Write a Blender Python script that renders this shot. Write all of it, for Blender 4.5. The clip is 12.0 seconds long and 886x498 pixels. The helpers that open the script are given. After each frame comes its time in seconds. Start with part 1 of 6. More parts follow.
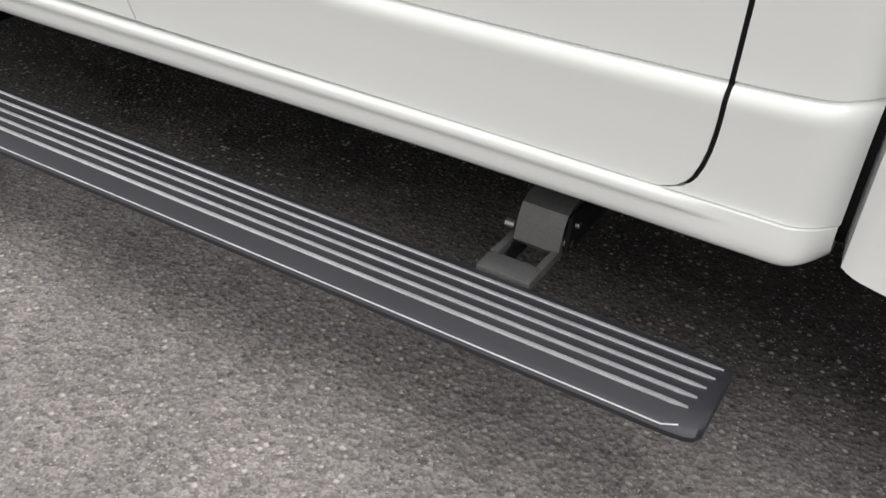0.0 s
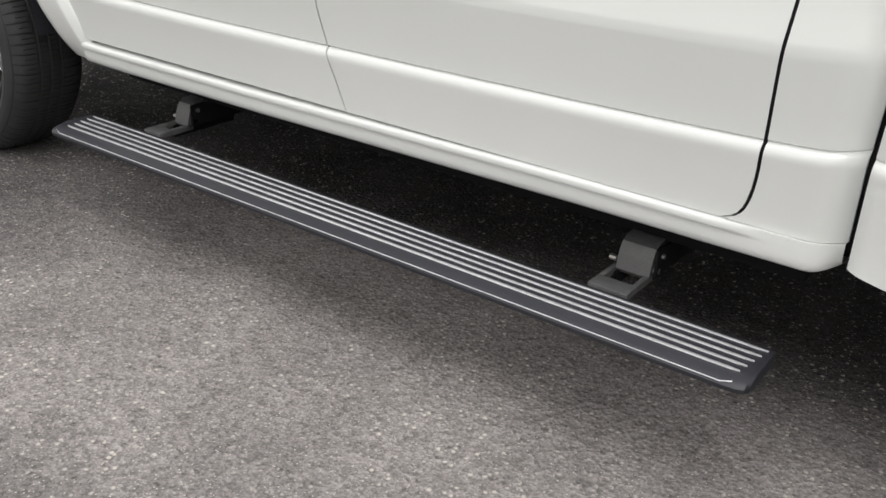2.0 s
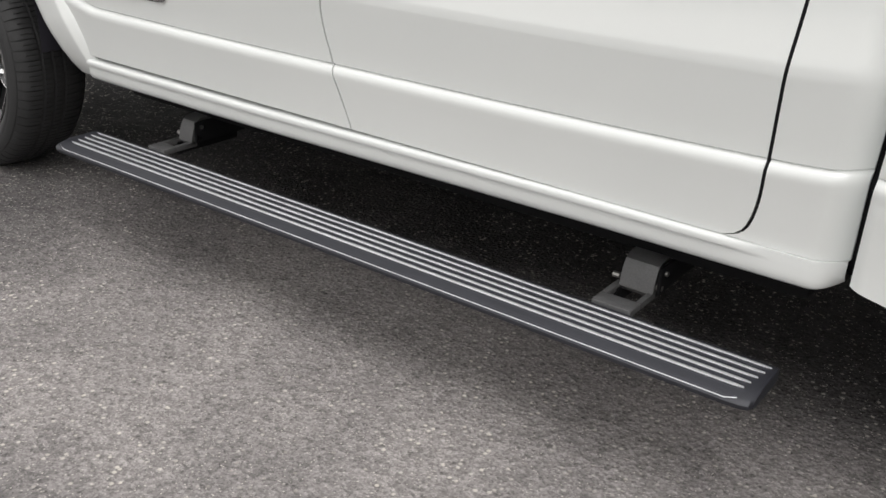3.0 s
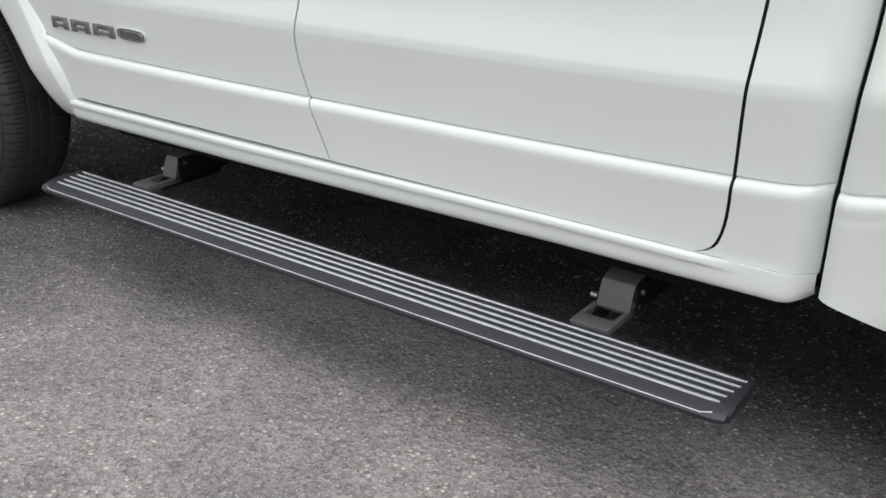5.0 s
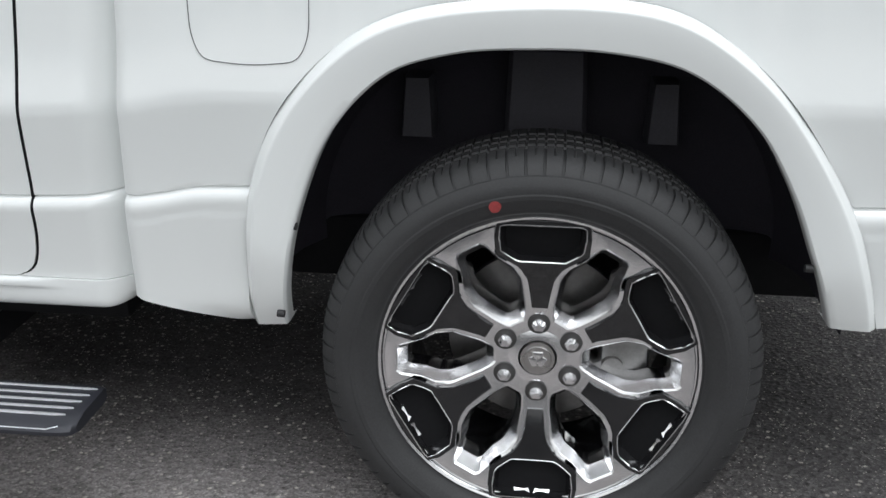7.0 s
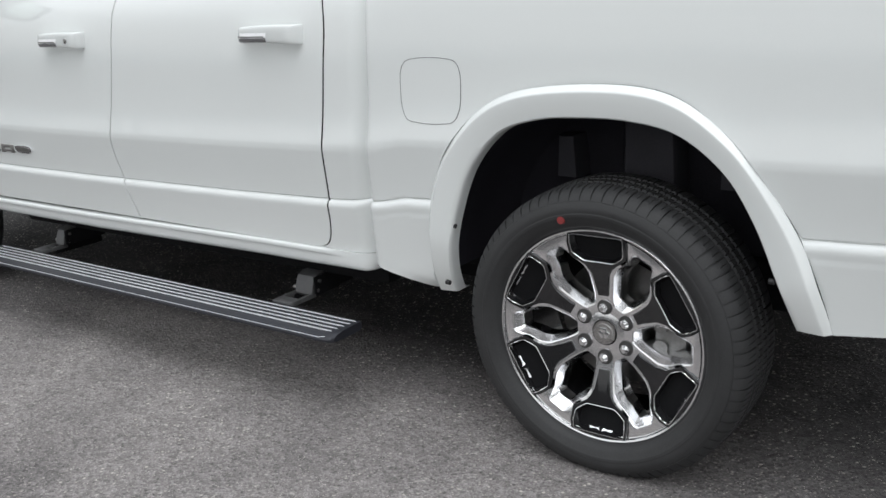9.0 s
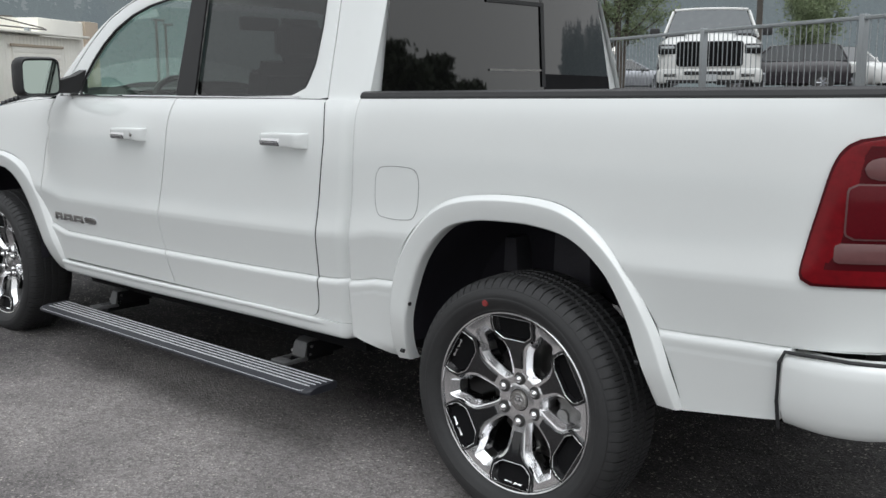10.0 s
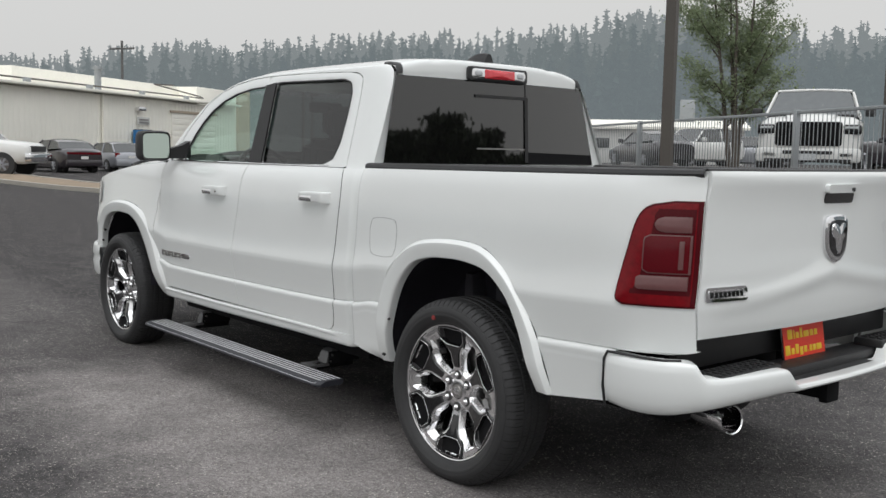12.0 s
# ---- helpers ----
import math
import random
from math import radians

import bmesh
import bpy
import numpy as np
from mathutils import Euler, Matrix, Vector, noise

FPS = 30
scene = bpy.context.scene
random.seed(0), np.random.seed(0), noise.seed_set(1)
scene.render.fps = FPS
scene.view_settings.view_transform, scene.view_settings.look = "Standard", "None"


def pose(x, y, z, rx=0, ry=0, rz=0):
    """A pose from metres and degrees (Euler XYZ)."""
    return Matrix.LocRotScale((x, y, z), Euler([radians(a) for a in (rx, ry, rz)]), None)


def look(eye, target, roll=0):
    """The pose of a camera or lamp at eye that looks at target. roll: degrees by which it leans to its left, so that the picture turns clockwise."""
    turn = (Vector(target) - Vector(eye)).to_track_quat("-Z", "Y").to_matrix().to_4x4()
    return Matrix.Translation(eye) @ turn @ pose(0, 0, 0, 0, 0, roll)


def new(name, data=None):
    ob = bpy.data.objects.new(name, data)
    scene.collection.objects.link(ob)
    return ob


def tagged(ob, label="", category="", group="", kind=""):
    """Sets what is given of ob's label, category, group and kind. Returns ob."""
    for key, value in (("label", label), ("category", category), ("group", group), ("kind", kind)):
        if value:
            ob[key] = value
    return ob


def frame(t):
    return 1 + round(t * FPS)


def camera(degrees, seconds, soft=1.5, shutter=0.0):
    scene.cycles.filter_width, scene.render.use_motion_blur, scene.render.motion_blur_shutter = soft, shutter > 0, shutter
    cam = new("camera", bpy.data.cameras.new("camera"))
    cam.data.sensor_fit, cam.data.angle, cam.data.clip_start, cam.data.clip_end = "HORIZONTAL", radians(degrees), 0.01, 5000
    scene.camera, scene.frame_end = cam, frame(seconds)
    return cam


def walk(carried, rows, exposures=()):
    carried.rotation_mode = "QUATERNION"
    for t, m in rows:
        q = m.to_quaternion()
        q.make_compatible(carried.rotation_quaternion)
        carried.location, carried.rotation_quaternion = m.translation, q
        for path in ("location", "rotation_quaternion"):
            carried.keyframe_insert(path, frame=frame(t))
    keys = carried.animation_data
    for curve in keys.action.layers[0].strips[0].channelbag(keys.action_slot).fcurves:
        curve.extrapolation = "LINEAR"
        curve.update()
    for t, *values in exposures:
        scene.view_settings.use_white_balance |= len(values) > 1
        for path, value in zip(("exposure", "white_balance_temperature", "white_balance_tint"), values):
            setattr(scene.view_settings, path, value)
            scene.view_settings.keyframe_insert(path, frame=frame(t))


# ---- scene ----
cam = camera(49.2, 12.0)
PATH = [
    (0, (-0.713, -1.025, 1.117), (-1.502, 0.446, 0.015), 4.3),
    (0.5, (-0.583, -1.227, 1.157), (-1.587, 0.194, 0.169), 4.1),
    (1, (-0.507, -1.443, 1.177), (-1.549, -0.006, 0.256), 4.1),
    (1.5, (-0.449, -1.536, 1.198), (-1.484, -0.083, 0.294), 2.6),
    (2, (-0.444, -1.56, 1.21), (-1.497, -0.094, 0.348), 2.4),
    (2.5, (-0.457, -1.574, 1.212), (-1.513, -0.097, 0.373), 2.9),
    (3, (-0.454, -1.587, 1.211), (-1.507, -0.101, 0.385), 2.8),
    (5, (-0.403, -1.583, 1.222), (-1.468, -0.079, 0.447), 0.9),
    (5.5, (-0.36, -1.584, 1.225), (-1.263, 0.047, 0.502), 0.4),
    (6, (-0.275, -1.522, 1.223), (-0.731, 0.291, 0.511), 0.1),
    (6.5, (-0.165, -1.508, 1.22), (-0.322, 0.353, 0.503), 0.2),
    (8.5, (0.789, -1.906, 1.29), (-0.085, -0.212, 0.684), -1.5),
    (9, (1.098, -2.07, 1.347), (-0.056, -0.535, 0.787), -3.5),
    (9.5, (1.42, -2.125, 1.353), (0.171, -0.647, 0.847), -2.3),
    (10, (1.779, -2.274, 1.392), (0.465, -0.805, 1.052), -0.2),
    (10.5, (2.094, -2.371, 1.408), (0.695, -0.959, 1.184), 0.7),
    (11, (2.409, -2.486, 1.418), (0.952, -1.132, 1.214), 1.3),
    (11.5, (2.76, -2.621, 1.438), (1.274, -1.297, 1.244), 1.3),
    (12, (3.068, -2.607, 1.42), (1.546, -1.324, 1.22), 1.1),
]
walk(cam, [(t, look(eye, target, roll)) for t, eye, target, roll in PATH], exposures=[(0, .11, 6600, 10), (3, .04, 6550, 10), (5.5, .04, 6200, 8), (6.5, .05, 6100, 8), (8.5, -.06, 6150, 8), (10, -.28, 6150, 8), (12, -.35, 6300, 9)])

# ---- light ----
world = bpy.data.worlds.new("smoky_sky")
scene.world = world
world.use_nodes = True
wn, wl = world.node_tree.nodes, world.node_tree.links
sky = wn.new("ShaderNodeTexSky")
sky.sky_type, sky.sun_disc = "NISHITA", False
sky.sun_elevation, sky.sun_rotation = radians(64), radians(133)
sky.air_density, sky.dust_density, sky.ozone_density = 1.0, 6.0, 1.0
grey = wn.new("ShaderNodeHueSaturation")
grey.inputs["Saturation"].default_value = 0.06
haze = wn.new("ShaderNodeMix")
haze.data_type = "RGBA"
haze.inputs[0].default_value = 0.75
# an even smoke overcast, brighter towards the zenith
up_dir, up_z, up_f, up_c = wn.new("ShaderNodeTexCoord"), wn.new("ShaderNodeSeparateXYZ"), wn.new("ShaderNodeMapRange"), wn.new("ShaderNodeMix")
up_f.inputs["From Min"].default_value, up_f.inputs["From Max"].default_value = 0.15, 0.95
up_c.data_type = "RGBA"
up_c.inputs[6].default_value, up_c.inputs[7].default_value = (11.0, 10.75, 10.35, 1), (18.5, 18.5, 18.6, 1)
wl.new(up_dir.outputs["Generated"], up_z.inputs[0])
wl.new(up_z.outputs["Z"], up_f.inputs["Value"])
wl.new(up_f.outputs[0], up_c.inputs[0])
wl.new(up_c.outputs[2], haze.inputs[7])
wl.new(sky.outputs[0], grey.inputs["Color"])
wl.new(grey.outputs[0], haze.inputs[6])
wl.new(haze.outputs[2], wn["Background"].inputs["Color"])
wn["Background"].inputs["Strength"].default_value = 0.097

sun_data = bpy.data.lights.new("sun", "SUN")
sun_data.energy, sun_data.angle, sun_data.color = 1.0, radians(65), (1.0, 0.97, 0.93)
sun = new("sun", sun_data)
sun.matrix_world = look((17, -16, 48), (0, 0, 0))


# ---- materials ----
def noise_node(nt, scale, detail=4.0, rough=0.55, vec=None):
    n = nt.nodes.new("ShaderNodeTexNoise")
    n.inputs["Scale"].default_value, n.inputs["Detail"].default_value, n.inputs["Roughness"].default_value = scale, detail, rough
    if vec is None:
        vec = nt.nodes.new("ShaderNodeTexCoord").outputs["Object"]
    nt.links.new(vec, n.inputs["Vector"])
    return n


def mat(name, color, rough=0.5, metal=0.0, vary=0.12, scale=8.0, fine=120.0, bump=0.0, coat=0.0, rvary=0.1, spec=0.5):
    """A surface with two scales of variation in colour and gloss, and a fine relief."""
    m = bpy.data.materials.new(name)
    m.use_nodes = True
    nt = m.node_tree
    b = nt.nodes["Principled BSDF"]
    b.inputs["Metallic"].default_value = metal
    b.inputs["Specular IOR Level"].default_value = spec
    b.inputs["Coat Weight"].default_value, b.inputs["Coat Roughness"].default_value = coat, 0.03
    big, small = noise_node(nt, scale), noise_node(nt, fine, 3.0)
    add = nt.nodes.new("ShaderNodeMath")
    add.operation = "ADD"
    nt.links.new(big.outputs[0], add.inputs[0])
    nt.links.new(small.outputs[0], add.inputs[1])
    ramp = nt.nodes.new("ShaderNodeMapRange")
    ramp.inputs["From Min"].default_value, ramp.inputs["From Max"].default_value = 0.6, 1.4
    ramp.inputs["To Min"].default_value, ramp.inputs["To Max"].default_value = 1 - vary, 1 + vary
    nt.links.new(add.outputs[0], ramp.inputs["Value"])
    tint = nt.nodes.new("ShaderNodeVectorMath")
    tint.operation = "SCALE"
    tint.inputs[0].default_value = color
    nt.links.new(ramp.outputs[0], tint.inputs["Scale"])
    nt.links.new(tint.outputs[0], b.inputs["Base Color"])
    rr = nt.nodes.new("ShaderNodeMapRange")
    rr.inputs["From Min"].default_value, rr.inputs["From Max"].default_value = 0.3, 0.7
    rr.inputs["To Min"].default_value, rr.inputs["To Max"].default_value = max(0.02, rough * (1 - rvary)), min(1, rough * (1 + rvary))
    nt.links.new(big.outputs[0], rr.inputs["Value"])
    nt.links.new(rr.outputs[0], b.inputs["Roughness"])
    if bump:
        bp = nt.nodes.new("ShaderNodeBump")
        bp.inputs["Strength"].default_value, bp.inputs["Distance"].default_value = bump, 0.004
        nt.links.new(small.outputs[0], bp.inputs["Height"])
        nt.links.new(bp.outputs[0], b.inputs["Normal"])
    return m


def tinted_glass(name, color, through_amount):
    """A pane that shows a darkened view behind it, with clear mirror reflections on top."""
    m = bpy.data.materials.new(name)
    m.use_nodes = True
    nt = m.node_tree
    nt.nodes.remove(nt.nodes["Principled BSDF"])
    out = nt.nodes["Material Output"]
    tr, gl, mix = nt.nodes.new("ShaderNodeBsdfTransparent"), nt.nodes.new("ShaderNodeBsdfGlossy"), nt.nodes.new("ShaderNodeMixShader")
    tr.inputs["Color"].default_value = (color[0] * through_amount, color[1] * through_amount, color[2] * through_amount, 1)
    gl.inputs["Roughness"].default_value = 0.01
    lw = nt.nodes.new("ShaderNodeLayerWeight")
    lw.inputs["Blend"].default_value = 0.5
    power, amount = nt.nodes.new("ShaderNodeMath"), nt.nodes.new("ShaderNodeMath")
    power.operation, power.inputs[1].default_value = "POWER", 5.0
    amount.operation, amount.inputs[1].default_value, amount.inputs[2].default_value = "MULTIPLY_ADD", 0.91, 0.09
    nt.links.new(lw.outputs["Facing"], power.inputs[0])
    nt.links.new(power.outputs[0], amount.inputs[0])
    nt.links.new(amount.outputs[0], mix.inputs[0])
    nt.links.new(tr.outputs[0], mix.inputs[1])
    nt.links.new(gl.outputs[0], mix.inputs[2])
    nt.links.new(mix.outputs[0], out.inputs["Surface"])
    return m


PAINT = mat("white_paint", (0.82, 0.84, 0.83), 0.30, vary=0.015, scale=2.0, fine=900, coat=1.0, spec=0.05)
PAINT.node_tree.nodes["Principled BSDF"].inputs["Coat IOR"].default_value = 1.85
BLACK_GLOSS = mat("gloss_black", (0.012, 0.012, 0.013), 0.12, vary=0.1, coat=0.6)
BLACK_PLASTIC = mat("black_plastic", (0.022, 0.022, 0.023), 0.5, vary=0.2, fine=700, bump=0.2)
DARK = mat("underbody_black", (0.006, 0.006, 0.007), 0.8, vary=0.3, spec=0.2)
LINER = mat("wheel_liner", (0.030, 0.028, 0.036), 0.8, vary=0.3, fine=300, bump=0.3, spec=0.2)
LINER_RIB = mat("liner_rib_plastic", (0.062, 0.060, 0.070), 0.6, vary=0.2, fine=300, bump=0.2, spec=0.3)
RUBBER = mat("tyre_rubber", (0.034, 0.034, 0.035), 0.6, vary=0.25, scale=14, fine=260, bump=0.15, spec=0.4)
CHROME = mat("chrome", (0.82, 0.82, 0.83), 0.06, 1.0, vary=0.03)
POLISHED = mat("polished_alloy", (0.92, 0.92, 0.93), 0.18, 1.0, vary=0.04, scale=30, fine=400, rvary=0.1)
STEEL = mat("brushed_steel", (0.36, 0.35, 0.34), 0.42, 1.0, vary=0.15, scale=20)
TREAD = mat("anodised_step", (0.030, 0.031, 0.039), 0.42, 0.2, vary=0.18, scale=5, fine=400)
RIDGE = mat("bright_ridge", (0.80, 0.81, 0.84), 0.32, 0.8, vary=0.25, scale=30, fine=500)
BRACKET = mat("painted_bracket", (0.115, 0.115, 0.117), 0.42, 0.25, vary=0.25, scale=20, fine=300, bump=0.15)
LENS_RED = mat("red_lens", (0.17, 0.002, 0.006), 0.10, vary=0.3, scale=7, fine=50, coat=0.1, spec=0.25)
LENS_DEEP = mat("deep_red_lens", (0.10, 0.002, 0.006), 0.10, vary=0.1, scale=12, coat=0.1, spec=0.25)
LENS_CLEAR = mat("smoked_lens", (0.15, 0.062, 0.062), 0.10, vary=0.08, scale=8, fine=40, coat=0.4)
LENS_STOP = mat("stop_lens", (0.70, 0.035, 0.05), 0.15, vary=0.15, scale=30, coat=1.0)
RED_DOT = mat("red_paint_dot", (0.26, 0.035, 0.035), 0.8, vary=0.45, scale=150, fine=400)
SEAT = mat("black_leather", (0.020, 0.019, 0.018), 0.5, vary=0.2, fine=300, bump=0.2)
GLASS_TINT = tinted_glass("privacy_glass", (1.0, 0.98, 0.96), 0.16)
GLASS_CLEAR = tinted_glass("side_glass", (0.86, 1.0, 0.93), 0.93)
MIRROR = mat("mirror_glass", (0.50, 0.58, 0.53), 0.02, 1.0, vary=0.0)
PLATE_RED = mat("plate_red", (0.85, 0.05, 0.02), 0.4, vary=0.05)
PLATE_YELLOW = mat("plate_yellow", (0.90, 0.62, 0.03), 0.4, vary=0.05)


HEAD_CLEAR = mat("clear_lens", (0.46, 0.47, 0.48), 0.10, vary=0.2, scale=25, coat=1.0)
IRON = mat("dark_cast_iron", (0.075, 0.073, 0.072), 0.55, 0.6, vary=0.25, scale=25)
CALIPER = mat("cast_caliper", (0.30, 0.295, 0.29), 0.45, 0.7, vary=0.2, scale=25)
DISC = mat("brake_disc_steel", (0.17, 0.165, 0.16), 0.45, 0.9, vary=0.15, scale=25)
CAP = mat("satin_cap", (0.52, 0.51, 0.50), 0.28, 1.0, vary=0.06)


# ---- mesh tools ----
def hermite(xs, ys):
    """A smooth curve through the points that does not overshoot."""
    xs, ys = np.array(xs, float), np.array(ys, float)
    h, d = np.diff(xs), np.diff(ys) / np.diff(xs)
    m = np.zeros(len(xs))
    m[0], m[-1] = d[0], d[-1]
    for i in range(1, len(xs) - 1):
        if d[i - 1] * d[i] > 0:
            w1, w2 = 2 * h[i] + h[i - 1], h[i] + 2 * h[i - 1]
            m[i] = (w1 + w2) / (w1 / d[i - 1] + w2 / d[i])

    def at(v):
        v = min(max(v, xs[0]), xs[-1])
        i = min(int(np.searchsorted(xs, v, side="right")) - 1, len(xs) - 2)
        s = (v - xs[i]) / h[i]
        return float((2 * s**3 - 3 * s**2 + 1) * ys[i] + (s**3 - 2 * s**2 + s) * h[i] * m[i] + (3 * s**2 - 2 * s**3) * ys[i + 1] + (s**3 - s**2) * h[i] * m[i + 1])

    return at


def polyline(pts, n, closed=False, smooth=True):
    """n points evenly along a smooth curve through pts."""
    p = [Vector(q) for q in pts]
    k = len(p)
    fine = []
    for i in range(k if closed else k - 1):
        a, b = p[i], p[(i + 1) % k]
        pa = p[(i - 1) % k] if closed or i > 0 else a * 2 - b
        pb = p[(i + 2) % k] if closed or i + 2 < k else b * 2 - a
        for j in range(12):
            s = j / 12
            if smooth:
                fine.append(0.5 * (2 * a + (b - pa) * s + (2 * pa - 5 * a + 4 * b - pb) * s * s + (3 * a - pa - 3 * b + pb) * s**3))
            else:
                fine.append(a.lerp(b, s))
    fine.append(p[0] if closed else p[-1])
    length = [0.0]
    for a, b in zip(fine, fine[1:]):
        length.append(length[-1] + (b - a).length)
    out, j = [], 0
    for i in range(n):
        want = length[-1] * i / (n if closed else n - 1)
        while j < len(fine) - 2 and length[j + 1] < want:
            j += 1
        seg = length[j + 1] - length[j]
        out.append(fine[j].lerp(fine[j + 1], (want - length[j]) / seg if seg else 0))
    return out


class Mesh:
    """Collects vertices and faces for one mesh."""

    def __init__(self):
        self.v, self.f = [], []

    def quad_grid(self, rows, close_u=False, close_v=False):
        base, n, k = len(self.v), len(rows), len(rows[0])
        for r in rows:
            self.v.extend(tuple(p) for p in r)
        for i in range(n if close_u else n - 1):
            for j in range(k if close_v else k - 1):
                a, b = i * k + j, i * k + (j + 1) % k
                c, d = ((i + 1) % n) * k + (j + 1) % k, ((i + 1) % n) * k + j
                self.f.append((base + a, base + b, base + c, base + d))
        return self

    def fan(self, loop):
        base = len(self.v)
        self.v.extend(tuple(p) for p in loop)
        self.f.append(tuple(range(base, base + len(loop))))
        return self

    def box(self, lo, hi, bevel=0.0, m=None):
        (x0, y0, z0), (x1, y1, z1) = lo, hi
        b = min(bevel, 0.49 * min(x1 - x0, y1 - y0, z1 - z0))
        bm = bmesh.new()
        bmesh.ops.create_cube(bm, size=1, matrix=Matrix.Translation(((x0 + x1) / 2, (y0 + y1) / 2, (z0 + z1) / 2)) @ Matrix.Diagonal((x1 - x0, y1 - y0, z1 - z0, 1)))
        if b > 0:
            bmesh.ops.bevel(bm, geom=bm.edges[:], offset=b, segments=2, affect="EDGES", profile=0.5)
        return self.take(bm, m)

    def take(self, bm, m=None):
        base = len(self.v)
        bm.verts.index_update()
        for v in bm.verts:
            co = m @ v.co if m else v.co
            self.v.append(tuple(co))
        for f in bm.faces:
            self.f.append(tuple(base + v.index for v in f.verts))
        bm.free()
        return self

    def tube(self, a, b, r, r2=None, n=16, caps=True):
        a, b = Vector(a), Vector(b)
        r2 = r if r2 is None else r2
        q = (b - a).to_track_quat("Z", "Y")
        rows = [[p + q @ Vector((rad * math.cos(2 * math.pi * i / n), rad * math.sin(2 * math.pi * i / n), 0)) for i in range(n)] for p, rad in ((a, r), (b, r2))]
        self.quad_grid(rows, close_v=True)
        if caps:
            self.fan(rows[0][::-1])
            self.fan(rows[1])
        return self

    def sweep(self, pts, r, n=8, closed=False):
        """A round rod along a line of points; r is a number or one per point."""
        p = [Vector(q) for q in pts]
        rows = []
        for i, c in enumerate(p):
            d = (p[(i + 1) % len(p)] - p[i - 1]) if closed or 0 < i < len(p) - 1 else (p[min(i + 1, len(p) - 1)] - p[max(i - 1, 0)])
            q = d.to_track_quat("Z", "Y")
            rad = r[i] if isinstance(r, (list, tuple)) else r
            rows.append([c + q @ Vector((rad * math.cos(2 * math.pi * j / n), rad * math.sin(2 * math.pi * j / n), 0)) for j in range(n)])
        self.quad_grid(rows, close_u=closed, close_v=True)
        if not closed:
            self.fan(rows[0][::-1])
            self.fan(rows[-1])
        return self

    def mirrored(self, cy):
        m = Mesh()
        m.v = [(x, 2 * cy - y, z) for x, y, z in self.v]
        m.f = [f[::-1] for f in self.f]
        return m


def part(name, ms, material, parent=None, label="", sharp=38, smooth=True, m=None):
    """Links the collected mesh as one object under a thing or a part."""
    me = bpy.data.meshes.new(name)
    me.from_pydata(ms.v, [], ms.f)
    bm = bmesh.new()
    bm.from_mesh(me)
    bmesh.ops.remove_doubles(bm, verts=bm.verts[:], dist=1e-5)
    bmesh.ops.recalc_face_normals(bm, faces=bm.faces[:])
    lim = radians(sharp)
    for f in bm.faces:
        f.smooth = smooth
    for e in bm.edges:
        if len(e.link_faces) == 2 and e.calc_face_angle(0) > lim:
            e.smooth = False
    bm.to_mesh(me)
    bm.free()
    me.materials.append(material)
    ob = new(name, me)
    if parent:
        ob.parent = parent
    if m is not None:
        ob.matrix_basis = m
    if label:
        tagged(ob, label)
    return ob


def thing(name, label, category, group="", kind="", m=None):
    ob = new(name)
    ob.empty_display_size = 0.1
    if m is not None:
        ob.matrix_basis = m
    return tagged(ob, label, category, group, kind)


def both(name, ms, material, parent, label="", sharp=38):
    """The part on the driver's side and its mirror on the other."""
    return part(name, ms, material, parent, label, sharp), part(name, ms.mirrored(CY), material, parent, label, sharp)


# ---- pickup truck ----
CY = 0.96          # centre line of the truck
RX, FX, HZ = 0.0, -3.672, 0.40   # rear axle, front axle, axle height
truck = thing("pickup_truck", "white crew-cab pickup truck with chrome wheels, parked on asphalt", "pickup truck")

upper = hermite([0, .02, .05, .09, .12, .14, .152, .165, .18, .20, .23, .27, .32, .36, .45, .52, .57, .61, .64, .67], [.0600, .0585, .0550, .0500, .0462, .0436, .0422, .0425, .0443, .0470, .0507, .0545, .0580, .0602, .0655, .0710, .0785, .0905, .1060, .1270])
lower = hermite([-.235, -.225, -.205, -.185, -.155, -.10, -.07, -.045, -.034, -.028, -.023, -.017, -.010, -.0035, 0], [.13, .098, .078, .0725, .0700, .0628, .0585, .0543, .0523, .0513, .0513, .0527, .0565, .0652, .0602])
crease_z = hermite([-4.3, -3.06, -2.95, -2.84, -2.4, -1.95, -.93, -.71, -.67, -.60, -.5, .5, .85, 1.2], [.70, .70, .684, .664, .663, .666, .682, .697, .704, .719, .722, .727, .738, .74])


def side_y(x, z):
    """How far out the truck's flank lies at x and height z."""
    zc = crease_z(x)
    y = upper(z - zc) if z >= zc else lower((z - zc) * (.82 if x > -.735 and z < zc - .05 else 1))
    if x > -0.735:
        y -= 0.022
        y += 0.02 * max(0.0, 1 - (x + 0.735) / 0.03) ** 2
        if x > 0.9:
            y += (min(y, .058) - y) * min(1, (x - .9) / .18)
        if x > 0.78:
            y += 0.145 * ((x - 0.78) / 0.345) ** 2.2
    elif x > -0.82:
        y += 0.055 * ((x + 0.82) / 0.085) ** 2
    if x < -3.0:
        y += 0.020 * max(0, min(1, (z - 0.9) / 0.4)) + 0.05 * max(0, (-3.8 - x) / 0.42) ** 2.0
    return y


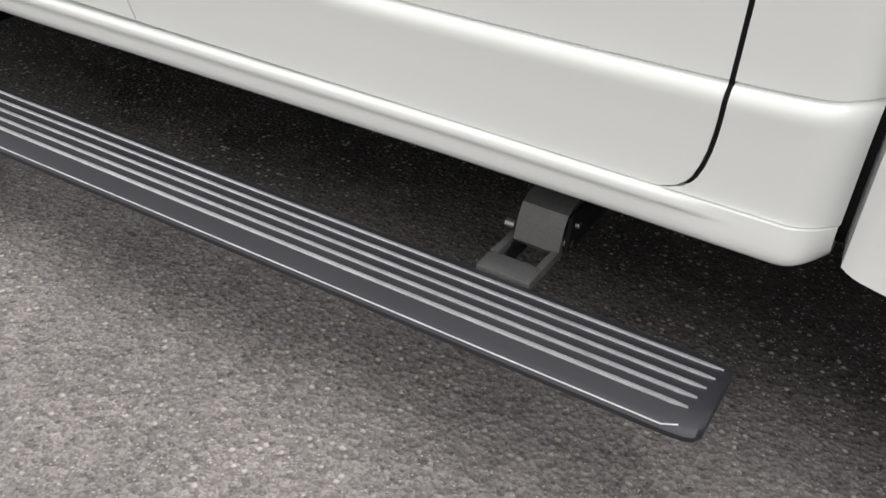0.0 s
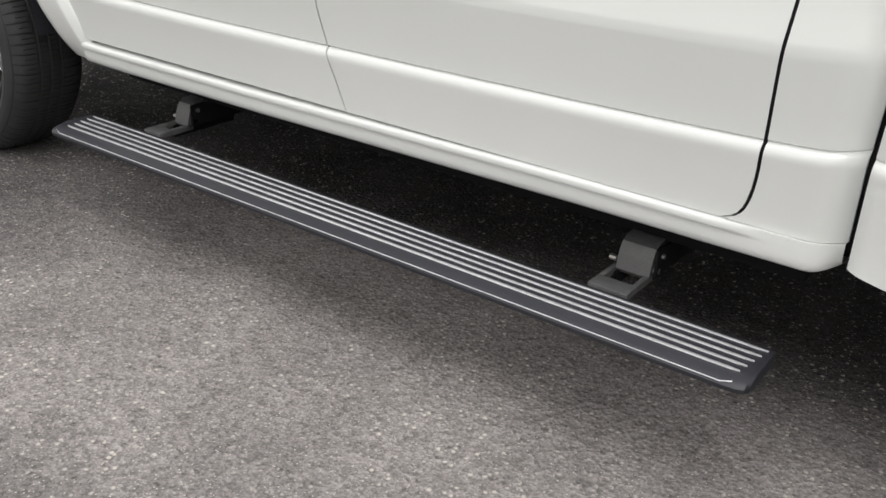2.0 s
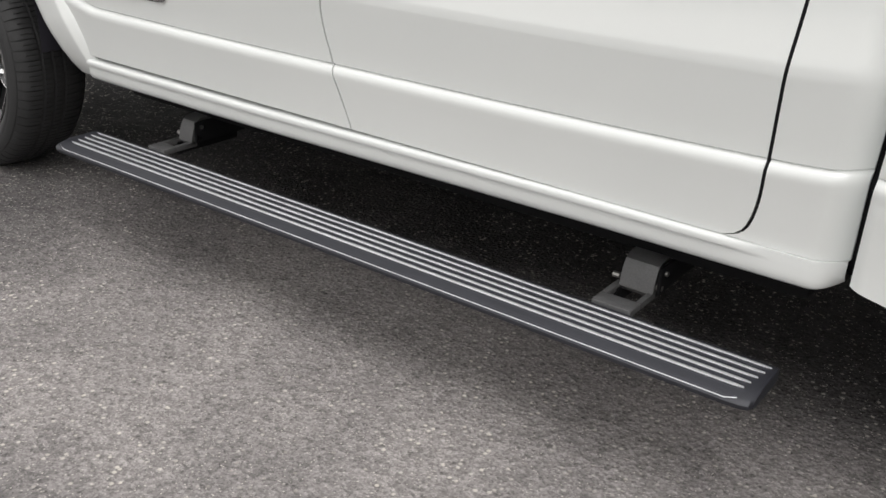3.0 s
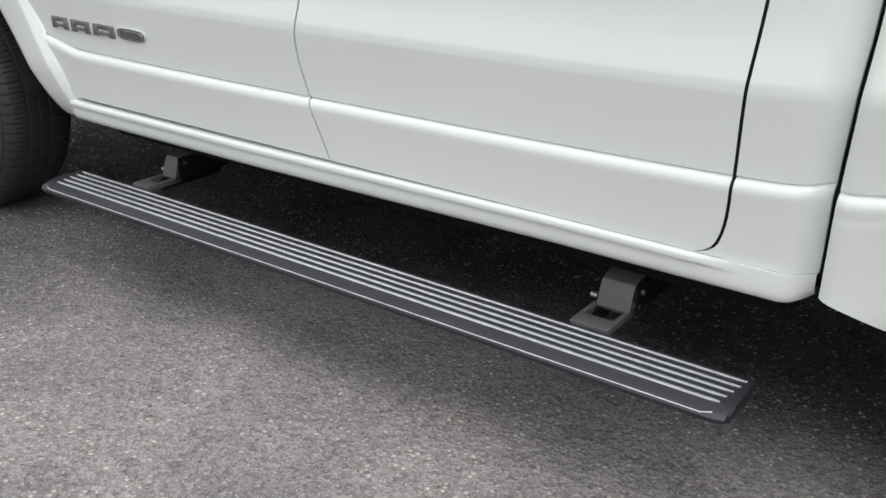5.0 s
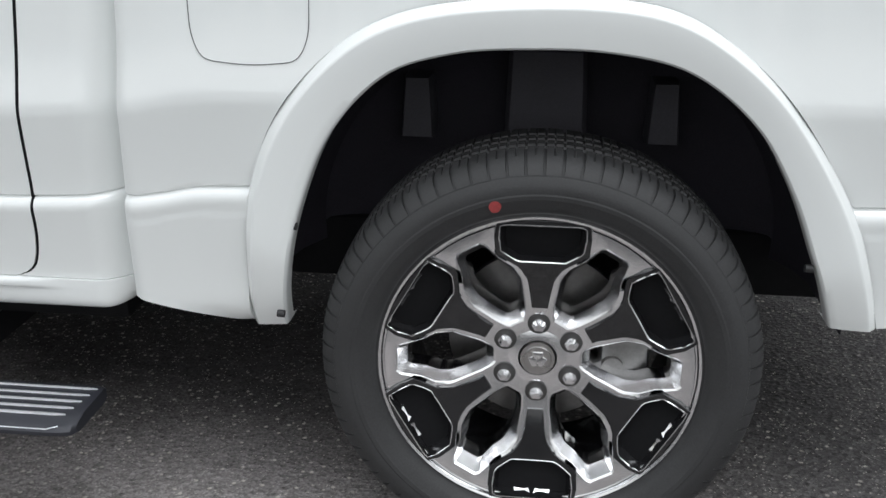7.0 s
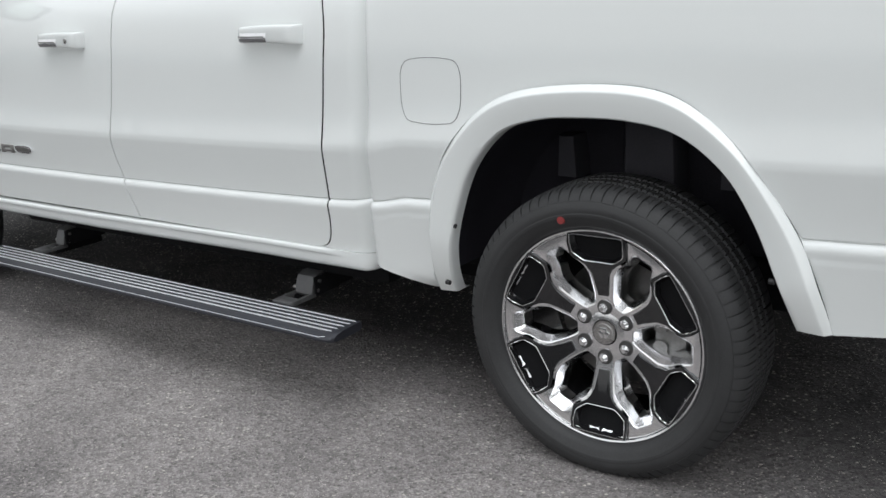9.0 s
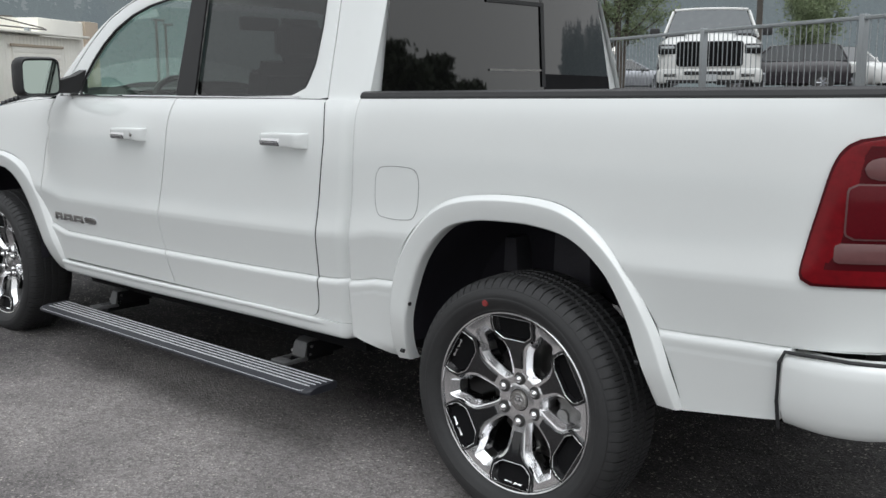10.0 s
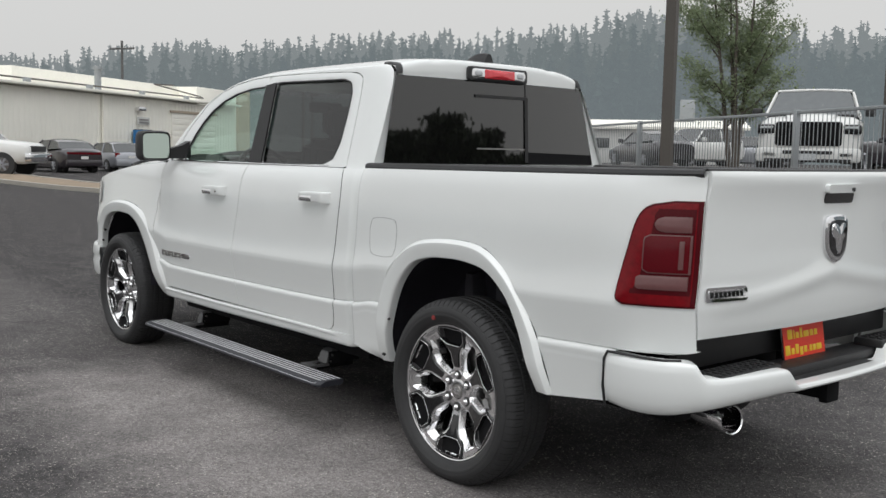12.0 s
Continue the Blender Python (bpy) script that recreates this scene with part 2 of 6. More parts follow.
hood_z = hermite([-4.5, -4.35, -4.1, -3.75, -3.4, -3.04], [1.08, 1.125, 1.188, 1.250, 1.294, 1.318])
rgap = hermite([.515, .525, .545, .58, .62, .685, .81, .96, 1.09, 1.2, 1.27, 1.34], [-.992, -.965, -.948, -.938, -.934, -.932, -.928, -.918, -.908, -.899, -.907, -.935])
fgap = hermite([.50, .575, .666, .79, .88, .95, 1.1, 1.34], [-1.905, -1.928, -1.958, -1.984, -1.972, -1.960, -1.935, -1.905])
dgap = hermite([.44, .468, .625, .79, 1.027, 1.263, 1.34], [-2.90, -2.925, -3.02, -3.066, -3.042, -2.975, -2.955])


joint_x = hermite([.44, .68, .85, 1.02, 1.2, 1.4], [-.028, -.021, -.010, -.001, 0, 0])
follow = hermite([.515, .60, .70, .95, 1.0], [0, 1, 1, 0, 0])   # how far the mesh rows follow the crease


def joint_slant(x, z):
    """The joint between cab and bed runs forward towards its foot."""
    near = max(0.0, 1 - abs(x + .741) / .16)
    return joint_x(z) * near * near * (3 - 2 * near)


def panel(xl, xr, zs, nx=40, gap=0.003, hem=0.03, off=0.0):
    rows = []
    zlist = [zs[0]] + list(zs) + [zs[-1]]
    for k, z in enumerate(zlist):
        a, b = xl(z) + gap, xr(z) - gap
        row = []
        for i in range(-1, nx + 2):
            s = min(max(i / nx, 0), 1)
            x = a + (b - a) * s
            edge = k in (0, len(zlist) - 1) or i in (-1, nx + 1)
            zz = z + (crease_z(x) - .670) * follow(z)
            row.append((x + joint_slant(x, zz), side_y(x, zz) + off + (hem if edge else 0), zz))
        rows.append(row)
    return Mesh().quad_grid(rows)


def zsteps(a, b, n=56, extra=()):
    return sorted(set([round(a + (b - a) * i / n, 5) for i in range(n + 1)]) | set(extra))


DENSE = [.79, .80, .808, .814, .820, .826, .832, .838, .844, .85, .857, .865, .875, .885, .518, .523, .53, .54, .620, .628, .632, .636, .643, .650, .655, .660, .6635, .6665, .6685, .670, .672, .676, .682, .69, .70]
const = lambda v: (lambda z: v)
front_door = both("front_door", panel(dgap, fgap, zsteps(.515, 1.33, 40, extra=DENSE), 60, 0.0026), PAINT, truck)
rear_door = both("rear_door", panel(fgap, lambda z: rgap(z), zsteps(.515, 1.33, 40, extra=DENSE), 50, 0.0026), PAINT, truck)
cab_corner = both("cab_corner", panel(lambda z: rgap(z) + .0042, const(-.746), zsteps(.515, 1.33, 40, extra=DENSE), 36, 0.0), PAINT, truck)

# black strips in the joints, for rubber and the gaps' shade
def joint_dark_strip(line, depth, w):
    rows = []
    for z in np.linspace(.53, 1.32, 50):
        x = line(z)
        rows.append([(x + dx + joint_slant(x, z), side_y(x, z) + depth, z) for dx in (-w, 0, w)])
    return Mesh().quad_grid(rows)


both("joint_dark_strip", joint_dark_strip(lambda z: rgap(z) + .0006, .0012, .0036), DARK, truck, "black strip in the door joint, for its rubber and shade")
both("joint_dark_strip", joint_dark_strip(dgap, .004, .0045), DARK, truck, "black strip in the door joint, for its rubber and shade")
both("joint_dark_strip", joint_dark_strip(fgap, .006, .005), DARK, truck, "black strip in the door joint, for its rubber and shade")

# a black strip stands for the shade between cab and bed
joint_rows = [[(x + joint_slant(x, z), side_y(-.80, z) + .048, z) for x in (-.756, -.742, -.728)] for z in np.linspace(.50, 1.32, 40)]
both("joint_dark_strip", Mesh().quad_grid(joint_rows), DARK, truck, "black strip in place of the shade between cab and bed")

# sill along the doors
sill_prof = [(.11, .514), (.068, .5128), (.0640, .511), (.0618, .507), (.0612, .500), (.0630, .4955), (.068, .493), (.0695, .489), (.0702, .480), (.0716, .468), (.075, .458), (.083, .4505), (.10, .446), (.13, .444), (.20, .449)]
plain_prof = [(.11, .514), (.0650, .5135), (.0650, .509), (.0650, .505), (.0650, .500), (.0650, .4955), (.0651, .493), (.0653, .489), (.0656, .480), (.0665, .470), (.069, .461), (.074, .4555), (.090, .451), (.13, .449), (.20, .455)]
rows = []
for x in list(np.linspace(-2.935, -1.05, 36)) + list(np.linspace(-1.0, -.746, 26)):
    f = min(1, max(0, (x + 1.02) / .12))
    roll = .055 * ((x + .82) / .085) ** 2 if x > -.82 else 0
    drop = -.010 * min(1, max(0, (-1.3 - x) / .9))
    lift = .02 * max(0, (x + .80) / .06) ** 2
    rows.append([(x + joint_slant(x, .46), y0 + (y1 - y0) * f + roll + .004 * max(0, (-2.85 - x) / .1), z0 + (z1 - z0) * f + drop + (lift if z0 < .47 else 0)) for (y0, z0), (y1, z1) in zip(sill_prof, plain_prof)])
both("sill", Mesh().quad_grid(rows), PAINT, truck)

# black backing that darkens the joints, and the underbody
both("joint_backing", Mesh().box((-3.2, .155, .47), (-.70, .19, 1.33)), DARK, truck)
both("frame_rail", Mesh().box((-4.2, .42, .40), (.88, .52, .54), .01), DARK, truck, "black steel frame rail")
part("floor_pan", Mesh().box((-3.1, .2, .47), (-.70, 1.72, .56), .01), DARK, truck)
# unseen blocks, added to keep light out from under the truck
part("light_block_tank", Mesh().box((-1.75, .56, .29), (-.62, .90, .50), .04), DARK, truck, "unseen tank-sized block against light under the truck")
part("light_block_gearbox", Mesh().box((-3.0, CY - .18, .30), (-1.7, CY + .18, .56), .06), DARK, truck)
for cx in (-1.72, -2.95):
    part("light_block_cross", Mesh().box((cx, .45, .30), (cx + .13, 1.47, .40), .02), DARK, truck)
part("light_block_skid", Mesh().box((-3.4, .55, .30), (-3.0, 1.37, .34), .01), DARK, truck)
part("light_block_muffler", Mesh().box((-1.7, 1.10, .32), (-.75, 1.42, .50), .07), DARK, truck)
part("light_block_far_board", Mesh().box((-2.9, 1.66, .24), (-.84, 1.80, .40), .02), DARK, truck)
both("rocker_rail", Mesh().box((-2.95, .22, .36), (-.85, .33, .45), .015), DARK, truck)

# wheel arches: outer and inner lines of the flares
REAR_OUT = [(-.535, .443), (-.53, .55), (-.512, .72), (-.455, .855), (-.355, .965), (-.24, 1.026), (-.08, 1.051), (.10, 1.052), (.22, 1.024), (.335, .945), (.42, .85), (.505, .717), (.55, .60), (.578, .505)]
REAR_IN = [(-.468, .443), (-.455, .55), (-.425, .68), (-.366, .82), (-.27, .922), (-.16, .960), (-.05, .970), (.09, .968), (.22, .94), (.33, .858), (.40, .75), (.447, .64), (.475, .57), (.497, .505)]
FRONT_OUT = [(-4.15, .66), (-4.135, .74), (-4.095, .84), (-4.01, .94), (-3.88, 1.005), (-3.72, 1.034), (-3.56, 1.036), (-3.42, 1.022), (-3.29, .985), (-3.17, .915), (-3.07, .815), (-2.99, .68), (-2.92, .54), (-2.885, .445)]
FRONT_IN = [(-4.07, .66), (-4.055, .73), (-4.02, .81), (-3.94, .885), (-3.82, .935), (-3.70, .952), (-3.57, .952), (-3.46, .938), (-3.36, .895), (-3.27, .82), (-3.19, .72), (-3.12, .62), (-3.06, .52), (-3.02, .445)]


low_tuck = hermite([.43, .48, .55, .64, 1.1], [.062, .036, .014, 0, 0])


def flare(out_pts, in_pts, n=90):
    o, i = polyline([(x, 0, z) for x, z in out_pts], n), polyline([(x, 0, z) for x, z in in_pts], n)
    sect = [(0.0, .005), (.015, .0005), (.05, -.0035), (.10, -.0085), (.15, -.0135), (.175, -.0160), (.20, -.0172), (.24, -.0175), (.50, -.0150), (.80, -.0118), (.94, -.0095), (.985, -.005), (1.0, .002), (1.0, .015), (1.0, .034)]
    rows = []
    for a, b in zip(o, i):
        y0 = .026 + low_tuck(a.z) + (.05 * ((-3.8 - a.x) / .42) ** 2 if a.x < -3.8 else 0) + (.028 if a.x < -1 else 0)
        y1 = y0
        rows.append([(a.x + (b.x - a.x) * s, y0 + (y1 - y0) * s + dy, a.z + (b.z - a.z) * s) for s, dy in sect])
    end0 = [(x, y + .06, z) for x, y, z in rows[0]]
    end1 = [(x, y + .06, z) for x, y, z in rows[-1]]
    return Mesh().quad_grid([end0] + rows + [end1])


both("rear_flare", flare(REAR_OUT, REAR_IN), PAINT, truck)
both("front_flare", flare(FRONT_OUT, FRONT_IN), PAINT, truck)


def flank_z(z, zc, tp):
    """Heights of one column of a flank panel, dense at the crease."""
    mark = [-.055, -.048, -.042, -.038, -.034, -.028, -.020, -.014, -.010, -.0065, -.0035, -.0015, 0, .002, .006, .012, .02, .05, .09, .12, .132, .14, .146, .152, .158, .165, .172, .18, .19, .20]
    foot = min(z, zc - .07)
    zl = [foot + (zc - .062 - foot) * q / 10 for q in range(11)] + [zc + d for d in mark] + [zc + .215 + (tp - zc - .215) * q / 28 for q in range(29)]
    zl = [max(v, z) for v in zl]
    return [zl[0]] + zl + [zl[-1]]


def arch_panel(out_pts, x0, x1, z_left, z_right, top, n_arch=90, n_side=24, right_line=None):
    """A flank panel over a wheel opening: strips from its lower edge up to its top line."""
    arch = polyline([(x, 0, z) for x, z in out_pts], n_arch)
    low = [(x0 + (arch[0].x - x0) * i / n_side, z_left(i / n_side)) for i in range(n_side)] + [(p.x, p.z) for p in arch]
    low += [(arch[-1].x + (x1 - arch[-1].x) * i / n_side, z_right(i / n_side)) for i in range(1, n_side + 1)]
    total, rows = len(low), []
    span = [0.0]
    for a, b in zip(low, low[1:]):
        span.append(span[-1] + math.hypot(b[0] - a[0], (b[1] - a[1]) * .55))
    for i, (x, z) in enumerate(low):
        tx = x0 + (x1 - x0) * span[i] / span[-1]
        row = []
        zc, tp = crease_z(min(max(tx, -.728), .845)), top(tx)
        zl = flank_z(z, zc, tp)
        for k, zz in enumerate(zl):
            s = (zz - z) / (tp - z)
            ease = s * s * (3 - 2 * s)
            xx = x + (tx - x) * ease
            if right_line:
                xx += (right_line(zz) - x1) * min(1, max(0, (xx - x1 + .45) / .45)) ** 2
            row.append((xx + joint_slant(xx, zz), side_y(xx, zz) + (.03 if k in (0, len(zl) - 1) else 0), zz))
        rows.append(row)
    first = [(x, y + .03, z) for x, y, z in rows[0]]
    last = [(x, y + (.03 if x < 0 else 0), z) for x, y, z in rows[-1]]
    return Mesh().quad_grid([first] + rows + [last])


def bed_low(s):
    return .492 + (.437 - .492) * s


def bed_low_rear(s):
    return .505 + .035 * s


bed_top = lambda x: 1.335 + .018 * (x + .73) / 1.83


def bed_panel():
    """The bed's flank with its rear corner above the bumper."""
    ms = arch_panel(REAR_OUT, -.736, .845, bed_low, bed_low_rear, bed_top)
    rows = []
    for i in range(26):
        x = .845 + .28 * min(i / 24, 1)
        z0 = .540 + (.734 - .540) * min(1, max(0, (x - .848) / .02)) + .012 * max(0, (x - 1.04) / .085) ** 2
        zl = flank_z(z0, crease_z(.845), bed_top(x))
        rows.append([(x - (.035 if i == 25 else 0), side_y(x, z) + (.03 if k in (0, len(zl) - 1) else 0), z) for k, z in enumerate(zl)])
    return ms.quad_grid(rows)


both("bed_side", bed_panel(), PAINT, truck)
both("front_fender", arch_panel(FRONT_OUT[:-1] + [(-2.93, .56)], -4.15, -2.932, lambda s: .66, lambda s: .56, lambda x: hood_z(x) - .002, right_line=lambda z: dgap(z) - .003), PAINT, truck)
for fx in (RX, FX):
    rows = []
    for i in range(33):
        a = math.pi * (-.03 + 1.06 * i / 32)
        x, z = fx + .525 * math.cos(a), HZ + .13 + .48 * math.sin(a)
        rows.append([(x, y, z) for y in ((.06, .10, .22, .30) if x > -3.95 else (.15, .17, .24, .30))] + [(fx + k * .525 * math.cos(a), y, HZ + .13 + k * .48 * math.sin(a)) for k, y in ((.97, .36), (.90, .42), (.75, .445), (.35, .45))])
    lin = both("wheel_liner", Mesh().quad_grid(rows), LINER, truck, "ribbed black plastic wheel liner")
    for x0_, x1_, z0_, z1_ in ((-.296, -.229, .735, .86), (-.09, .078, .70, .92), (.193, .258, .735, .86)):
        q = [(fx + x0_, z0_), (fx + x1_, z0_), (fx + x1_ - .008, z1_), (fx + x0_ + .008, z1_)]
        rib = Mesh().quad_grid([[(x, .46, z) for x, z in q], [(x, .375, z) for x, z in q], [(x + (fx + (x0_ + x1_) / 2 - x) * .12, .362, z + (.80 - z) * .05) for x, z in q]], close_v=True)
        rib.fan([(x + (fx + (x0_ + x1_) / 2 - x) * .12, .362, z + (.80 - z) * .05) for x, z in q])
        for side in (0, 1):
            part("liner_rib", rib if side == 0 else rib.mirrored(CY), LINER_RIB, lin[side])


# ---- wheels ----
LIP_Y, HUB_Y = .030, .078


def wheel_parts():
    w = Mesh()
    def face_y(r):
        return LIP_Y + .004 + (HUB_Y - LIP_Y - .004) * max(0, min(1, (.262 - r) / .19)) ** .85

    def pt(r, a, dy=0.0):
        return (r * math.cos(a), face_y(r) + dy, r * math.sin(a))

    # outer lip and barrel
    lip_m, hub_m = Mesh(), Mesh()
    lip = [(.298, LIP_Y + .014), (.2965, LIP_Y + .002), (.290, LIP_Y - .003), (.2855, LIP_Y - .001), (.283, LIP_Y + .005), (.278, LIP_Y + .007)]
    lip_m.quad_grid([[(r * math.cos(t), y, r * math.sin(t)) for r, y in lip] for t in np.linspace(0, 2 * math.pi, 97)[:-1]], close_u=True)
    win = [(.080, .013), (.086, .020), (.103, .030), (.152, .050), (.160, .052), (.186, .051), (.194, .048), (.214, .038), (.250, .029), (.257, .022), (.257, 0.0)]
    for k in range(6):
        mid = radians(60 + 60 * k)
        half_w = [Vector((*win[0], 0))] + [Vector((u0 + (u1 - u0) * j / 3, v0 + (v1 - v0) * j / 3, 0)) for (u0, v0), (u1, v1) in zip(win, win[1:]) for j in (1, 2, 3)]
        inner = half_w + [Vector((p.x, -p.y, 0)) for p in half_w[-2::-1]]
        rows = []
        for p in inner:
            ang, rad = math.atan2(p.y, p.x), math.hypot(p.x, p.y)
            c = Vector((.165, 0, 0))
            d = (p - c).normalized()
            # outward to the edge of the sixth
            best = 9.0
            for sgn in (1, -1):
                den = d.y - sgn * math.tan(radians(30)) * d.x
                if abs(den) > 1e-9:
                    s = (sgn * math.tan(radians(30)) * c.x - c.y) / den
                    if s > 0:
                        best = min(best, s)
            for rlim in (.279, .052):
                bq, cq = 2 * c.dot(d), c.dot(c) - rlim * rlim
                disc = bq * bq - 4 * cq
                if disc > 0:
                    for s in ((-bq + math.sqrt(disc)) / 2, (-bq - math.sqrt(disc)) / 2):
                        if s > 0 and (rlim > .1 or d.x < 0):
                            best = min(best, s)
            o = c + d * best
            row = []
            for q, dy in ((o, 0), (o.lerp(p, .5), 0), (o.lerp(p, .9), 0), (p, .0015)):
                su = q.x * math.cos(radians(30)) + abs(q.y) * math.sin(radians(30))
                sv = q.x * math.sin(radians(30)) - abs(q.y) * math.cos(radians(30))
                if .206 < su < .276 and sv < .074:
                    dy = .045
                row.append(pt(math.hypot(q.x, q.y), mid + math.atan2(q.y, q.x), dy))
            # the walls of the opening lean in, widest at the outer end
            deep = Vector((.165, 0, 0))
            for kx, ky, dy in ((.985, .98, .0022), (.82, .74, .024), (.805, .72, .030), (.79, .70, .062)):
                q = Vector((deep.x + (p.x - deep.x) * kx, p.y * ky, 0))
                row.append(pt(math.hypot(q.x, q.y), mid + math.atan2(q.y, q.x), dy))
            rows.append(row)
        w.quad_grid(rows, close_u=True)
    # hub
    hub = [(.058, HUB_Y + .001), (.045, HUB_Y - .003), (.036, HUB_Y - .004), (.034, HUB_Y + .002)]
    hub_m.quad_grid([[(r * math.cos(t), y, r * math.sin(t)) for r, y in hub] for t in np.linspace(0, 2 * math.pi, 49)[:-1]], close_u=True)

    def insert():
        """The black panel at the outer end of a spoke and its stem."""
        m = Mesh()
        out = [(.284, .083), (.284, .03), (.284, -.03), (.284, -.083), (.250, -.084), (.216, -.081), (.202, -.060), (.187, -.038), (.162, -.0235), (.130, -.0180), (.104, -.0145), (.104, .0145), (.130, .0180), (.162, .0235), (.187, .038), (.202, .060), (.216, .081), (.250, .084)]
        hole = [(.274, .074), (.274, .03), (.274, -.03), (.274, -.074), (.250, -.075), (.223, -.072), (.210, -.055), (.201, -.041), (.201, -.026), (.201, -.014), (.201, -.006), (.201, .006), (.201, .014), (.201, .026), (.201, .041), (.210, .055), (.223, .072), (.250, .075)]
        rows = []
        for (u, v), (hu, hv) in zip(out, hole):
            row = []
            for q, dy in (((u, v), .002), ((u, v), -.004), ((u + (hu - u) * .12, v + (hv - v) * .12), -.006), ((hu, hv), -.0055), ((.240 + (hu - .240) * .93, hv * .93), .004), ((.240 + (hu - .240) * .84, hv * .86), .014)):
                r = math.hypot(*q)
                row.append(pt(min(r, .2865), radians(90) + math.atan2(q[1], q[0]), dy))
            rows.append(row)
        m.quad_grid(rows, close_u=True)
        return m, Mesh().fan([r[-1] for r in rows])

    def tread():
        t = Mesh()
        n = 76
        prof = [(.290, LIP_Y + .02), (.297, LIP_Y - .004), (.303, .016), (.314, .007), (.326, .003), (.329, .001), (.336, 0.0), (.339, .001), (.347, 0.0), (.355, .002), (.364, .006), (.3675, .008), (.369, .012), (.380, .018), (.389, .027), (.3955, .038), (.3990, .052), (.4010, .080), (.394, .083), (.394, .091), (.4018, .094), (.4022, .122), (.394, .125), (.394, .134), (.4022, .137), (.4022, .165), (.394, .168), (.394, .177), (.4018, .180), (.4010, .212), (.399, .238), (.390, .260), (.372, .283), (.336, .290), (.298, .268)]
        prof = [(r, y if y < .08 else .08 + (y - .08) * .87) for r, y in prof]
        rows = []
        for i in range(n):
            for f, cut, mid_cut in ((0.0, True, False), (.13, True, False), (.15, False, False), (.50, False, False), (.52, False, True), (.60, False, True), (.62, False, False), (.98, False, False)):
                a = 2 * math.pi * (i + f) / n
                row = []
                for j, (r, y) in enumerate(prof):
                    rr = r
                    if cut and (13 <= j <= 17 or 28 <= j <= 31):
                        rr = r - .005
                    elif (cut or mid_cut) and j in (20, 21, 24, 25):
                        rr = r - .004
                    elif mid_cut and j in (16, 17, 28, 29):
                        rr = r - .003
                    zz = rr * math.sin(a)
                    flat = max(0, -HZ + .0185 - zz)
                    row.append((rr * math.cos(a), y - (flat * .5 if j < 15 else 0), zz + flat))
                rows.append(row)
        return t.quad_grid(rows, close_u=True)

    hole_line = [(.274, .074), (.274, 0), (.274, -.074), (.250, -.075), (.223, -.072), (.210, -.055), (.201, -.041), (.201, 0), (.201, .041), (.210, .055), (.223, .072), (.250, .075)]
    edge_line = Mesh().sweep([pt(min(math.hypot(q.x, q.y), .281), radians(90) + math.atan2(q.y, q.x), -.0058) for q in polyline([(u, v, 0) for u, v in hole_line], 48, True, False)], .0013, 5, True)
    return w, *insert(), tread(), edge_line, lip_m, hub_m


RIM, INSERT, FLOOR, TYRE, POCKET, LIP, HUB = wheel_parts()


